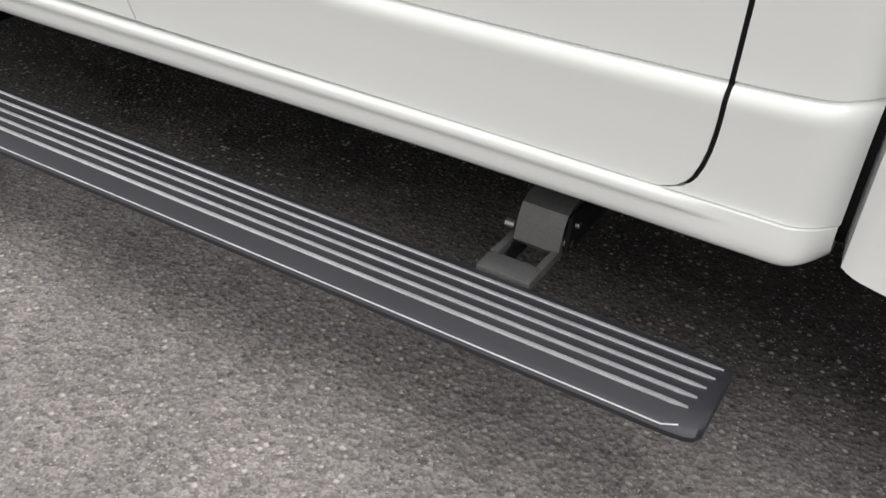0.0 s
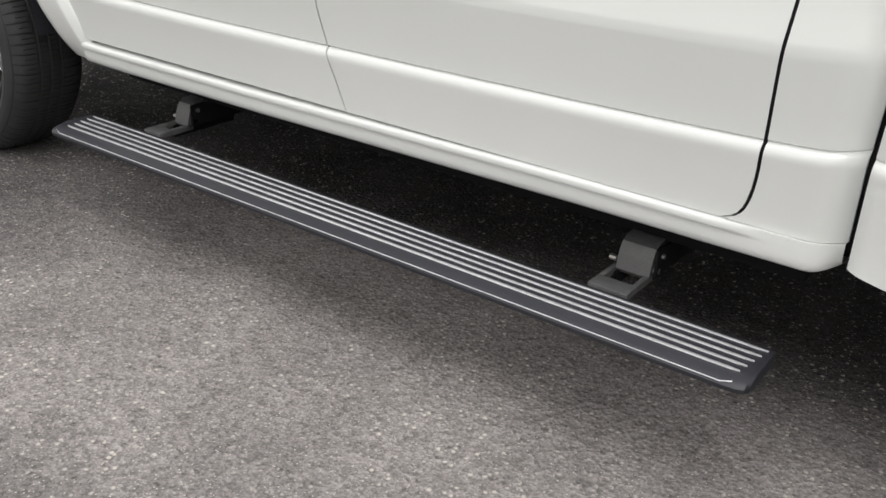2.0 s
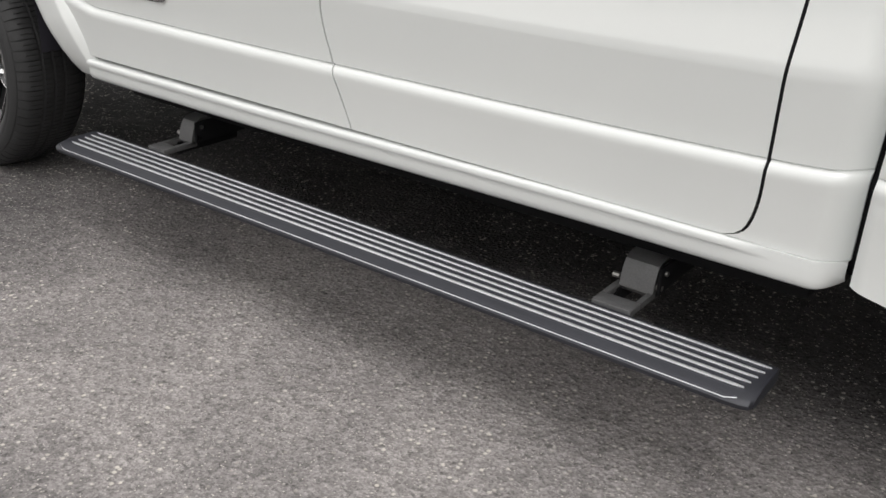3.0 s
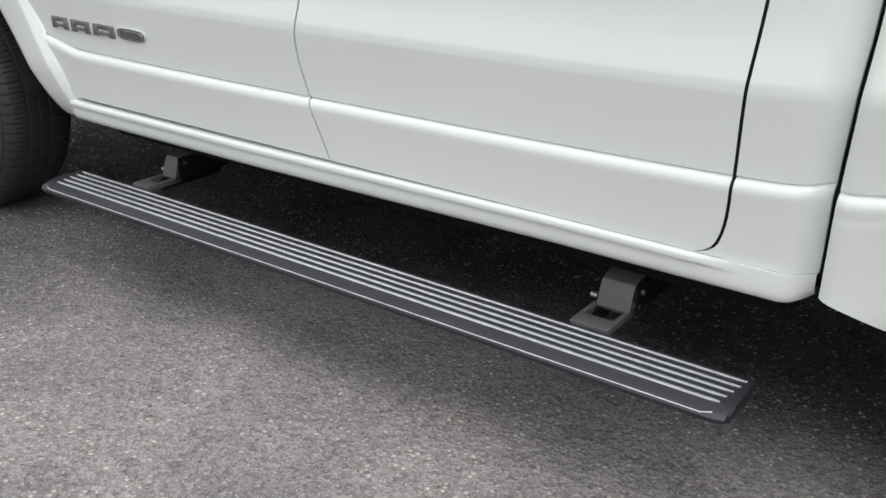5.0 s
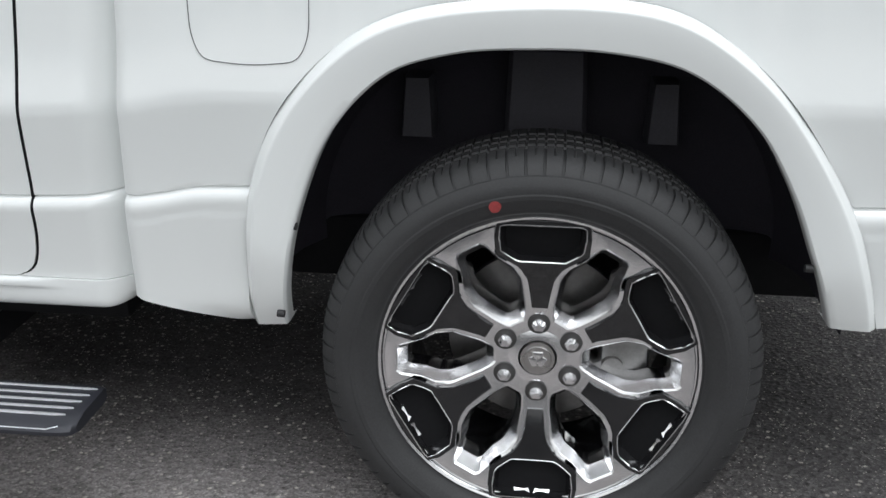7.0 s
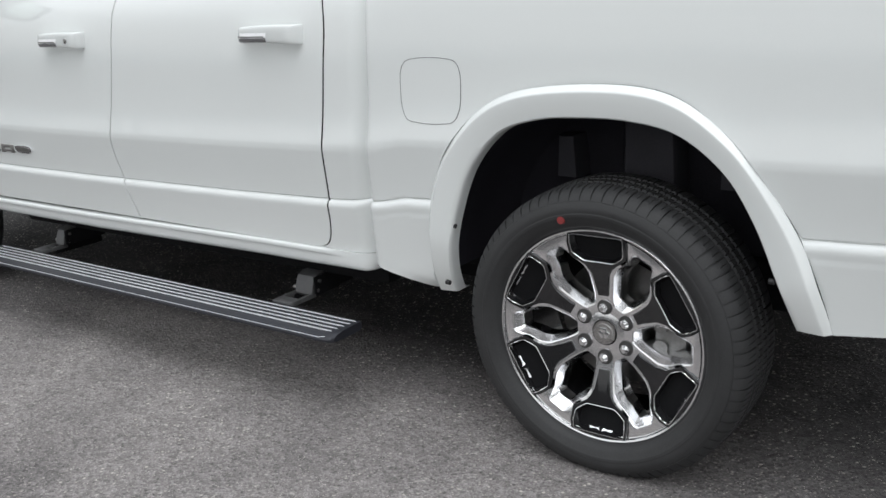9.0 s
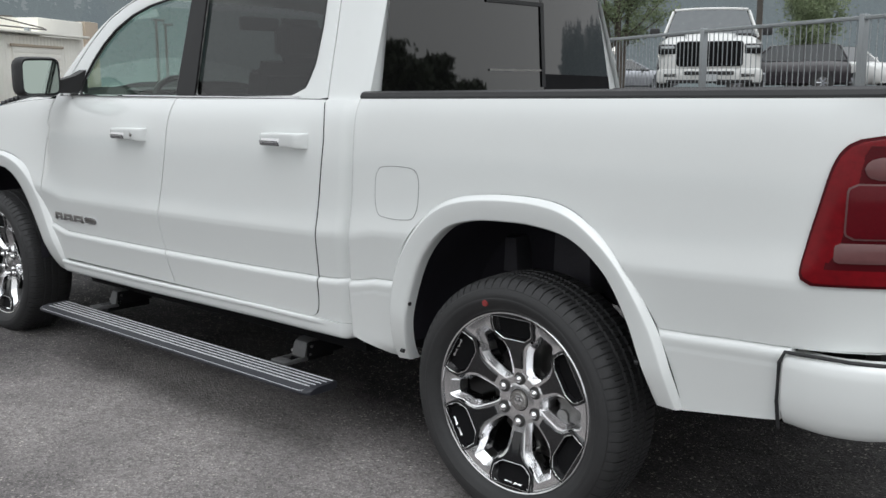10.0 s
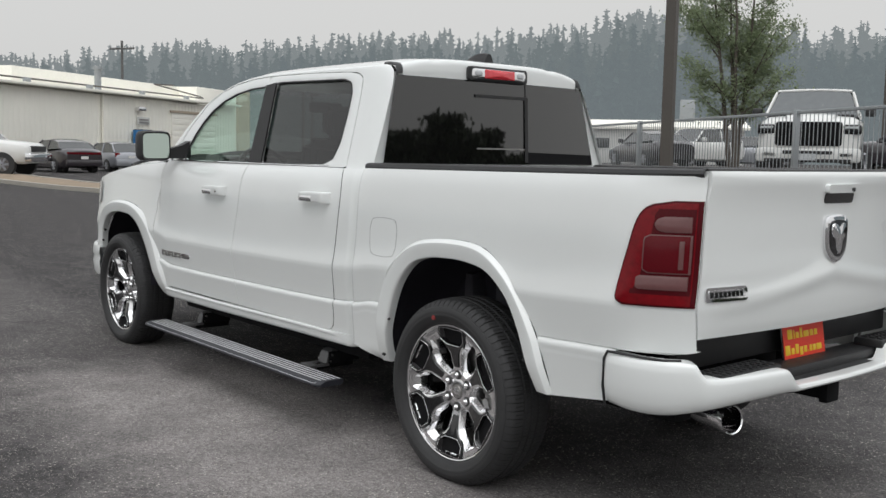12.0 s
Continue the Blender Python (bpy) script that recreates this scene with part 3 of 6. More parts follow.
def wheel(name_label, fx, far):
    m = pose(fx, 0 if fx == RX else .035, HZ) if not far else pose(fx, 2 * CY, HZ, 0, 0, 180)
    rim = part("wheel", RIM, POLISHED, truck, name_label, 16, m=m)
    part("rim_lip", LIP, POLISHED, rim, "", 30)
    part("hub_face", HUB, POLISHED, rim, "", 30)
    part("tyre", TYRE, RUBBER, rim, "black all-season tyre with fine tread blocks", 25)
    for k in range(6):
        part("spoke_insert", INSERT, BLACK_GLOSS, rim, "gloss black spoke panel", 14, m=pose(0, 0, 0, 0, 60 * k, 0))
        part("pocket_floor", FLOOR, DARK, rim, "dull black pocket", 14, m=pose(0, 0, 0, 0, 60 * k, 0))
        part("pocket_line", POCKET, POLISHED, rim, "thin bright line round the pocket", 60, m=pose(0, 0, 0, 0, 60 * k, 0))
    for k in range(6):
        a = radians(90 + 60 * k)
        x, z = .06985 * math.cos(a), .06985 * math.sin(a)
        nut = Mesh().tube((x, HUB_Y + .004, z), (x, HUB_Y - .012, z), .0145, .0135, 6)
        nut.tube((x, HUB_Y - .011, z), (x, HUB_Y - .021, z), .0125, .006, 12)
        nut.tube((x, HUB_Y + .006, z), (x, HUB_Y - .002, z), .0180, .0165, 20)
        # a dark ring round each nut paints the shade of its recess
        part("nut_recess_ring", Mesh().tube((x, HUB_Y + .002, z), (x, HUB_Y - .0035, z), .0215, .0205, 20), IRON, rim, "dark ring for the shaded recess round a lug nut")
        part("lug_nut", nut, POLISHED, rim, "chrome lug nut", 30)
    cap = Mesh().tube((0, HUB_Y + .01, 0), (0, HUB_Y - .006, 0), .0335, .032, 32)
    cap.tube((0, HUB_Y - .004, 0), (0, HUB_Y - .009, 0), .027, .024, 32)
    c = part("centre_cap", cap, CAP, rim, "round silver centre cap")
    for ang in (0, 120, 240):
        part("cap_emblem", Mesh().box((-.010, HUB_Y - .0115, .002), (.010, HUB_Y - .0085, .015), .0014), CHROME, c, m=pose(0, 0, 0, 0, ang, 0))
    disc = Mesh().tube((0, .17, 0), (0, .19, 0), .175, None, 48).tube((0, .10, 0), (0, .17, 0), .085, None, 32)
    part("brake_disc", disc, DISC, rim, "bare steel brake disc")
    cal = Mesh().box((.115, .12, -.09), (.21, .22, .07), .02).tube((.14, .125, -.03), (.14, .11, -.03), .02).tube((.14, .125, .03), (.14, .11, .03), .02)
    part("brake_caliper", cal, CALIPER, rim, "grey cast brake caliper")
    barrel = [(.283, LIP_Y + .03), (.262, .06), (.25, .12), (.25, .26), (.27, .28)]
    part("rim_barrel", Mesh().quad_grid([[(r * math.cos(t), y, r * math.sin(t)) for r, y in barrel] for t in np.linspace(0, 2 * math.pi, 65)[:-1]], close_u=True), BLACK_GLOSS, rim)
    return rim


w_rear = wheel("chrome and black six-spoke wheel", RX, False)
part("paint_mark", Mesh().tube((-.082, .010, .314), (-.082, -.0005, .314), .0115, .010, 20), RED_DOT, w_rear, "red paint dot on the tyre")
wheel("chrome and black six-spoke wheel", FX + .015, False)
wheel("chrome and black six-spoke wheel", RX, True)
wheel("chrome and black six-spoke wheel", FX, True)
part("rear_axle", Mesh().tube((0, .25, HZ), (0, 1.67, HZ), .05).tube((0, CY - .14, HZ), (0, CY + .14, HZ), .14, None, 24), DARK, truck)


# ---- cab upper ----
def tumble(x, z, off=0.0):
    return (x, .125 + .30 * (z - 1.32) + off, z)


def radial(loop, c, n, smooth_n=160):
    pts = polyline([(x, 0, z) for x, z in loop], smooth_n, True, False)
    out = []
    for i in range(n):
        a = 2 * math.pi * i / n
        d = Vector((math.cos(a), 0, math.sin(a)))
        best = None
        for p, q in zip(pts, pts[1:] + pts[:1]):
            u, v = Vector((p.x - c[0], 0, p.z - c[1])), Vector((q.x - c[0], 0, q.z - c[1]))
            cu, cv = d.x * u.z - d.z * u.x, d.x * v.z - d.z * v.x
            if cu * cv <= 0 and abs(cu - cv) > 1e-12:
                w = u.lerp(v, cu / (cu - cv))
                s = w.x * d.x + w.z * d.z
                if s > 0 and (best is None or s > best):
                    best = s
        out.append((c[0] + d.x * best, c[1] + d.z * best))
    return out


REAR_WIN = [(-1.855, 1.788), (-1.80, 1.793), (-1.16, 1.783), (-1.085, 1.764), (-1.055, 1.71), (-1.045, 1.60), (-1.047, 1.46), (-1.075, 1.375), (-1.15, 1.345), (-1.78, 1.336), (-1.797, 1.342)]
FRONT_WIN = [(-1.944, 1.775), (-2.12, 1.768), (-2.295, 1.743), (-2.43, 1.705), (-2.554, 1.645), (-2.64, 1.575), (-2.705, 1.50), (-2.765, 1.40), (-2.77, 1.345), (-2.74, 1.335), (-1.93, 1.336), (-1.914, 1.342)]
FRONT_SEAM = [(-2.965, 1.332), (-2.858, 1.479), (-2.76, 1.588), (-2.638, 1.689), (-2.49, 1.758), (-2.333, 1.800), (-2.13, 1.825), (-1.93, 1.834), (-1.915, 1.6), (-1.903, 1.332)]
REAR_SEAM = [(-1.903, 1.332), (-1.915, 1.6), (-1.93, 1.834), (-1.5, 1.832), (-1.12, 1.820), (-1.03, 1.806), (-.99, 1.778), (-.975, 1.70), (-.962, 1.58), (-.953, 1.47), (-.94, 1.332)]


def ring(outer, inner, n=120, depth=.02):
    c = (sum(p[0] for p in inner) / len(inner), sum(p[1] for p in inner) / len(inner))
    o, i = radial(outer, c, n), radial(inner, c, n)
    rows = []
    for (ox, oz), (ix, iz) in zip(o, i):
        ox, oz = ox + (ix - ox) * .012, oz + (iz - oz) * .012
        row = [tumble(ox, oz, .02)]
        for s, dy in ((0, .002), (.15, 0), (.5, -.001), (.85, 0), (1, .003), (1, depth)):
            row.append(tumble(ox + (ix - ox) * s, oz + (iz - oz) * s, dy))
        rows.append(row)
    return Mesh().quad_grid(rows, close_u=True)


both("front_door_frame", ring(FRONT_SEAM, FRONT_WIN), PAINT, truck)
both("rear_door_frame", ring(REAR_SEAM, REAR_WIN), PAINT, truck)


def pane(loop, off):
    return Mesh().fan([tumble(p.x, p.z, off) for p in polyline([(x, 0, z) for x, z in loop], 60, True, False)])


def seal(loop, off, r=.006):
    return Mesh().sweep([tumble(p.x, p.z, off) for p in polyline([(x, 0, z) for x, z in loop], 90, True, False)], r, 6, True)


for dr, win, gl in ((front_door, FRONT_WIN, GLASS_CLEAR), (rear_door, REAR_WIN, GLASS_TINT)):
    for side in (0, 1):
        for nm, ms, mt, lb in (("window", pane(win, .014), gl, "clear side glass" if gl is GLASS_CLEAR else "dark tinted side glass"), ("window_seal", seal(win, .004), BLACK_PLASTIC, "black rubber window seal")):
            part(nm, ms if side == 0 else ms.mirrored(CY), mt, dr[side], lb)
PILLAR = mat("pillar_black", (0.010, 0.010, 0.011), 0.35, vary=0.1, spec=0.3)
PIL = [(-1.955, 1.784), (-1.848, 1.797), (-1.785, 1.338), (-1.925, 1.338)]
both("door_pillar", Mesh().quad_grid([[tumble(x, z, .006) for x, z in PIL]] + [[tumble(x, z, -.004) for x, z in PIL]], close_v=True).fan([tumble(x, z, -.004) for x, z in PIL]), PILLAR, truck, "black pillar trim")
both("belt_trim", Mesh().sweep([tumble(x, 1.334, -.008) for x in np.linspace(-2.84, -1.12, 30)] + [tumble(-1.085, 1.337, -.007)], .005, 8), CHROME, truck, "thin chrome strip below the windows")

SEAM_LINE = [(-2.965, 1.33), (-2.858, 1.479), (-2.76, 1.588), (-2.638, 1.689), (-2.49, 1.758), (-2.333, 1.800), (-2.13, 1.825), (-1.93, 1.834), (-1.5, 1.832), (-1.12, 1.820), (-1.03, 1.806), (-.99, 1.778), (-.975, 1.70), (-.962, 1.58), (-.953, 1.47), (-.94, 1.33)]
EDGE_LINE = [(-3.10, 1.33), (-2.97, 1.45), (-2.85, 1.56), (-2.70, 1.672), (-2.54, 1.750), (-2.36, 1.806), (-2.13, 1.842), (-1.93, 1.850), (-1.5, 1.852), (-1.12, 1.850), (-.92, 1.848), (-.80, 1.838), (-.752, 1.77), (-.742, 1.62), (-.738, 1.47), (-.738, 1.33)]
a = polyline([(x, 0, z) for x, z in SEAM_LINE], 80)
b = polyline([(x, 0, z) for x, z in EDGE_LINE], 80)
rows = []
for p, q in zip(a, b):
    p = p.lerp(q, .03)
    rows.append([tumble(p.x, p.z, .02)] + [tumble(p.x + (q.x - p.x) * s, p.z + (q.z - p.z) * s, dy) for s, dy in ((0, 0), (.3, -.001), (.6, 0), (.8, .003), (.92, .009), (1, .018))])
part("cab_frame", Mesh().quad_grid(rows), PAINT, truck)
part("cab_frame", Mesh().quad_grid([[(x, 2 * CY - y + .06 * min(1, max(0, (1.80 - z) / .44)), z) for x, y, z in row] for row in rows]), PAINT, truck)

# back of the cab
def back_x(y, z):
    return -.748 + .03 * (1 - ((y - CY) / .75) ** 2) - .02 * (z - 1.33) / .5


# roof, a crowned shell between its two edges
top_edge = polyline([(x, 0, z) for x, z in EDGE_LINE[4:12]], 40)
rows = []
for p in top_edge:
    x, y0, z0 = tumble(p.x, p.z, .018)
    row = []
    for i in range(41):
        u = -1 + 2 * i / 40
        y = CY + (CY - y0) * u
        h = .056 * (1 - abs(u) ** 4.5)
        rib = .006 * math.exp(-((abs(u) - .62) / .05) ** 2)
        dx = (.10 if p.x < -2.4 else 0) * (1 - u * u) * -1
        back = .018 * (1 - u * u) if p.x > -.9 else 0
        row.append((x + dx + back, y, z0 + h - rib))
    rows.append(row)
last = rows[-1]
for k, dz in ((.35, .001), (.65, .005), (.85, .012), (.96, .024), (1.0, .036)):
    rows.append([(x + (back_x(y, 1.82) + .004 - x) * k, y, z - dz) for x, y, z in last])
for zt in (.5, 1.0):
    rows.append([(back_x(y, 1.79) + .003, y + (CY - y) * .02 * zt, z - .036 + (1.790 - z + .036) * zt) for x, y, z in last])
roof = part("roof", Mesh().quad_grid(rows), PAINT, truck)
wind_l = polyline([(x, 0, z) for x, z in EDGE_LINE[0:5]], 16)
rows = []
for p in wind_l:
    x, y0, z0 = tumble(p.x, p.z, .018)
    rows.append([(x - .16 * (1 - (-1 + 2 * i / 24) ** 2), CY + (CY - y0) * (-1 + 2 * i / 24), z0 + .06 * (1 - abs(-1 + 2 * i / 24) ** 3) * (z0 - 1.3)) for i in range(25)])
part("windscreen", Mesh().quad_grid(rows), GLASS_CLEAR, truck, "clear windscreen")

# back of the cab: wall, glass with sliding pane, lamp
rows = []
for i in range(31):
    z = 1.0 + (1.915 - 1.0) * i / 30
    w = CY - (.125 + .30 * (max(z, 1.33) - 1.32)) - .012 - (0 if z < 1.82 else .25 * (z - 1.82) / .10)
    far_w = w + .06 * min(1, max(0, (1.80 - z) / .44))
    rows.append([(back_x(CY + w * u, z) - .012, CY + (w if u < 0 else far_w) * u, min(z, 1.806 + .056 * (1 - abs(u) ** 4.5))) for u in np.linspace(-1, 1, 33)])
part("cab_back", Mesh().quad_grid(rows), PAINT, truck)


def back_patch(corners, off, n=16):
    (y0, z0), (y1, z1), (y2, z2), (y3, z3) = corners
    rows = []
    for i in range(n + 1):
        s = i / n
        rows.append([(back_x(ya + (yb - ya) * t, za + (zb - za) * t) + off, ya + (yb - ya) * t, za + (zb - za) * t) for t in np.linspace(0, 1, n + 1) for ya, za, yb, zb in [(y0 + (y3 - y0) * s, z0 + (z3 - z0) * s, y1 + (y2 - y1) * s, z1 + (z2 - z1) * s)]])
    return Mesh().quad_grid(rows)


BACK_GLASS = mat("dark_back_glass", (0.005, 0.005, 0.005), 0.02, vary=0.05, coat=1.0, spec=0.75)
back_glass = part("rear_window", back_patch([(.216, 1.358), (1.748, 1.358), (1.628, 1.792), (.295, 1.792)], .004), BACK_GLASS, truck, "dark tinted rear window with a sliding pane")
for nm, c in (("slider_frame", [(.79, 1.706), (1.165, 1.706), (1.165, 1.722), (.79, 1.722)]), ("slider_frame", [(1.155, 1.37), (1.180, 1.37), (1.175, 1.722), (1.150, 1.722)])):
    part(nm, back_patch(c, .010, 4), BLACK_PLASTIC, back_glass, "matt black slider frame")
part("lower_band", back_patch([(1.18, 1.360), (1.742, 1.360), (1.728, 1.415), (1.18, 1.425)], .0075, 6), DARK, back_glass, "black band along the foot of the glass")
part("pane_joint", back_patch([(1.160, 1.722), (1.166, 1.722), (1.162, 1.790), (1.156, 1.790)], .0075, 3), BLACK_PLASTIC, back_glass)
part("slider_rail", back_patch([(.80, 1.436), (1.17, 1.436), (1.17, 1.444), (.80, 1.444)], .009, 4), STEEL, back_glass, "pale lower edge of the sliding pane")


def back_round(y0, y1, z0, z1, r, off, depth=.012):
    """A raised rounded plate on the back of the cab."""
    pts = []
    for cy_, cz_, a0 in ((y1 - r, z1 - r, 0), (y0 + r, z1 - r, 90), (y0 + r, z0 + r, 180), (y1 - r, z0 + r, 270)):
        for k in range(7):
            a_ = radians(a0 + 15 * k)
            pts.append((cy_ + r * math.cos(a_), cz_ + r * math.sin(a_)))
    yc, zc = (y0 + y1) / 2, (z0 + z1) / 2
    rows = []
    for s, o in ((1, off - depth), (1, off - .002), (1 - .003 / (z1 - z0), off), (.5, off + .0015), (0, off + .002)):
        rows.append([(back_x(yc + (y - yc) * s, z) + o, yc + (y - yc) * s, zc + (z - zc) * s) for y, z in pts])
    return Mesh().quad_grid(rows, close_v=True)


lamp = part("stop_lamp", back_round(.735, 1.155, 1.789, 1.864, .018, .028, .03), BLACK_PLASTIC, truck, "high stop lamp in a black surround")
part("clear_housing", back_round(.752, 1.138, 1.802, 1.853, .020, .0315), CHROME, lamp, "clear lamp housing with rounded ends")
part("lens", back_round(.838, 1.052, 1.804, 1.851, .006, .036), LENS_STOP, lamp, "red stop lens")
part("lens_core", back_round(.885, 1.005, 1.812, 1.843, .008, .039), LENS_STOP, lamp)
for yc_ in (.795, 1.095):
    part("cargo_lens", back_round(yc_ - .026, yc_ + .026, 1.814, 1.841, .012, .0345), HEAD_CLEAR, lamp, "clear cargo lamp lens")
strip = [(-.87, .313, 1.8545), (-.83, .313, 1.8505), (-.80, .312, 1.846), (-.778, .310, 1.839), (-.765, .307, 1.829), (-.757, .303, 1.813), (-.753, .299, 1.790)]
both("roof_strip", Mesh().quad_grid([[(x, y - .008, z - .02), (x + .003, y - .007, z + .001), (x + .006, y + .001, z + .007), (x + .006, y + .024, z + .010), (x + .003, y + .033, z + .009), (x, y + .034, z - .02)] for x, y, z in strip]), BLACK_PLASTIC, truck, "black rubber strip at the roof's rear corner")
fin = Mesh()
rows = []
for i in range(9):
    s = i / 8
    x = -1.00 + .19 * s
    h = .066 * math.sin(math.pi * min(1, .06 + s * .62)) ** .8
    w = .045 - .012 * s
    rows.append([(x, CY - w, 1.888), (x, CY - w * .75, 1.888 + h * .5), (x, CY - w * .35, 1.888 + h * .95), (x, CY, 1.888 + h), (x, CY + w * .35, 1.888 + h * .95), (x, CY + w * .75, 1.888 + h * .5), (x, CY + w, 1.888)])
part("antenna", fin.quad_grid(rows).fan(rows[-1]), BLACK_PLASTIC, truck, "black roof antenna fin")

# ---- bed, tailgate, bumper ----
def rail_z(x):
    return 1.335 + .018 * (x + .73) / 1.83


both("bed_rail_cap", Mesh().quad_grid([[(x, y + (.145 * ((x - .78) / .345) ** 2.2 if x > .78 else 0) - (.042 * min(1, (x - .9) / .18) if x > .9 else 0), rail_z(x) + dz) for y, dz in ((.098, -.004), (.092, .008), (.098, .020), (.115, .026), (.175, .026), (.188, .018), (.188, -.03))] for x in np.linspace(-.725, 1.118, 30)]), BLACK_PLASTIC, truck, "black plastic bed rail cap")
for x0_, x1_, z0_ in ((-.71, -.56, .80), (-.558, .558, 1.03), (.56, 1.06, .80)):
    both("bed_inner_wall", Mesh().box((x0_, .190, z0_), (x1_, .205, 1.345)), BLACK_PLASTIC, truck)
# bed floor, cut out round the wheel housings
cut = [(-.71, .2), (-.56, .2), (-.56, .48), (.56, .48), (.56, .2), (1.11, .2)]
cut += [(x, 2 * CY - y) for x, y in cut[::-1]]
part("bed_floor", Mesh().quad_grid([[(x, y, z) for x, y in cut] for z in (.78, .82)], close_v=True).fan([(x, y, .82) for x, y in cut]).fan([(x, y, .78) for x, y in cut[::-1]]), BLACK_PLASTIC, truck, "black sprayed bed liner")
part("bed_front_wall", Mesh().box((-.715, .17, .8), (-.69, 1.75, 1.345), .004), PAINT, truck)

tg_x = hermite([.79, .83, .90, 1.0, 1.10, 1.20, 1.26, 1.30, 1.335, 1.36, 1.372], [1.118, 1.128, 1.134, 1.134, 1.128, 1.127, 1.130, 1.135, 1.140, 1.138, 1.129])


def gate_x(y, z):
    u = (y - CY) / .81
    swoosh = .010 * math.exp(-((z - (.90 + .09 * (1 - abs(u)) ** 1.5)) / .035) ** 2)
    return 1.124 + (tg_x(z) - 1.124) * (1 - min(1, abs(u)) ** 8) + .058 * (1 - min(1, u * u)) + swoosh * (1 - min(1, abs(u)) ** 6)


rows = []
for i in range(-1, 58):
    z = .792 + (1.372 - .792) * min(max(i / 56, 0), 1)
    row = []
    for k in range(-1, 62):
        ye = side_y(1.125, min(z, 1.34)) + .005
        y = ye + (2 * CY - 2 * ye) * min(max(k / 60, 0), 1)
        row.append((gate_x(y, z) - (.04 if i in (-1, 57) or k in (-1, 61) else 0), y, z))
    rows.append(row)
gate = part("tailgate", Mesh().quad_grid(rows), PAINT, truck, "white tailgate with handle and emblem")
part("tailgate_cap", Mesh().quad_grid([[(gate_x(y, 1.372) + dx, y, rail_z(1.12) + dz) for dx, dz in ((-.005, .014), (-.012, .026), (-.06, .028), (-.065, .0))] for y in np.linspace(.205, 1.715, 30)]), BLACK_PLASTIC, gate, "black cap on the tailgate")
part("gate_core", Mesh().box((1.05, .215, .79), (1.10, 1.705, 1.36)), DARK, gate)


def gate_patch(y0, y1, z0, z1, off, n=8, rnd=0.0):
    rows = []
    for i in range(n + 1):
        z = z0 + (z1 - z0) * i / n
        e = rnd * (1 - math.sqrt(max(0, 1 - (abs(2 * i / n - 1)) ** 3)))
        row = []
        for k in range(-1, n + 2):
            s = min(max(k / n, 0), 1)
            y = y0 + e + (y1 - y0 - 2 * e) * s
            row.append((gate_x(y, z) + (off if 0 <= k <= n else -.005), y, z))
        rows.append(row)
    lo = [(x - off - .005, y, z) for x, y, z in rows[0]]
    hi = [(x - off - .005, y, z) for x, y, z in rows[-1]]
    return Mesh().quad_grid([lo] + rows + [hi])


hp = part("gate_handle", gate_patch(.855, 1.095, 1.292, 1.325, .020, 8, .01), PAINT, gate, "white tailgate handle")
part("handle_recess", gate_patch(.865, 1.085, 1.252, 1.292, .002, 6, .01), BLACK_GLOSS, gate, "black handle recess")
part("camera_lens", Mesh().tube((1.225, CY + .05, 1.305), (1.232, CY + .05, 1.305), .008), BLACK_GLOSS, hp)


def gate_shape(loop, off, y0, z0, k=1.0):
    """A raised plate on the tailgate with the outline given."""
    pts = polyline([(0, y, z) for y, z in loop], 40, True)
    rows = []
    for s, o in ((1, -.004), (1, off * .6), (.93, off), (.5, off + .004), (0, off + .005)):
        rows.append([(gate_x(y0 + p.y * s * k, z0 + p.z * s * k) + o, y0 + p.y * s * k, z0 + p.z * s * k) for p in pts])
    return Mesh().quad_grid(rows, close_v=True)


SHIELD = [(-.080, .058), (-.068, .082), (0, .090), (.068, .082), (.080, .058), (.080, -.010), (.070, -.050), (.036, -.082), (0, -.092), (-.036, -.082), (-.070, -.050), (-.080, -.010)]
sh = part("emblem_shield", gate_shape(SHIELD, .016, .957, 1.118), CHROME, gate, "chrome shield emblem")
part("emblem_field", gate_shape([(y * .84, z * .84) for y, z in SHIELD], .019, .957, 1.118), BLACK_GLOSS, sh, "black field of the emblem")
part("emblem_relief", gate_shape([(-.056, .030), (-.046, .060), (-.016, .056), (0, .044), (.016, .056), (.046, .060), (.056, .030), (.044, .004), (.028, -.006), (.022, -.040), (0, -.064), (-.022, -.040), (-.028, -.006), (-.044, .004)], .024, .957, 1.118), CHROME, sh, "raised chrome relief")
tb = part("trim_badge", gate_patch(.195, .400, .922, .972, .007, 10, .012), CHROME, gate, "small chrome trim badge")
part("badge_field", gate_patch(.207, .388, .932, .962, .0085, 6, .006), POLISHED, tb)
for k in range(8):
    y = .216 + k * .0205
    part("badge_bar", gate_patch(y, y + .013, .937, .957, .0105, 2), BLACK_GLOSS, tb)

# tail lamps on the bed corners
def lamp_rows(xl, z0, z1, off, xr=1.1235, n=30, nx=16, bulge=.004):
    rows = []
    for i in range(-1, n + 2):
        z = z0 + (z1 - z0) * min(max(i / n, 0), 1)
        row = []
        for k in range(-1, nx + 2):
            a = xl(z)
            x = a + (xr - a) * min(max(k / nx, 0), 1)
            su, sv = min(max(k / nx, 0), 1), min(max(i / n, 0), 1)
            dome = bulge * (1 - abs(2 * su - 1) ** 4) * (1 - abs(2 * sv - 1) ** 4)
            row.append((x, side_y(x, z) - off - dome + (.02 if i in (-1, n + 1) or k in (-1, nx + 1) else 0), z))
        rows.append(row)
    return Mesh().quad_grid(rows)


lamp_l = hermite([.902, .910, .93, 1.0, 1.1, 1.2, 1.235, 1.255, 1.268], [.912, .892, .883, .893, .914, .938, .957, .985, 1.05])
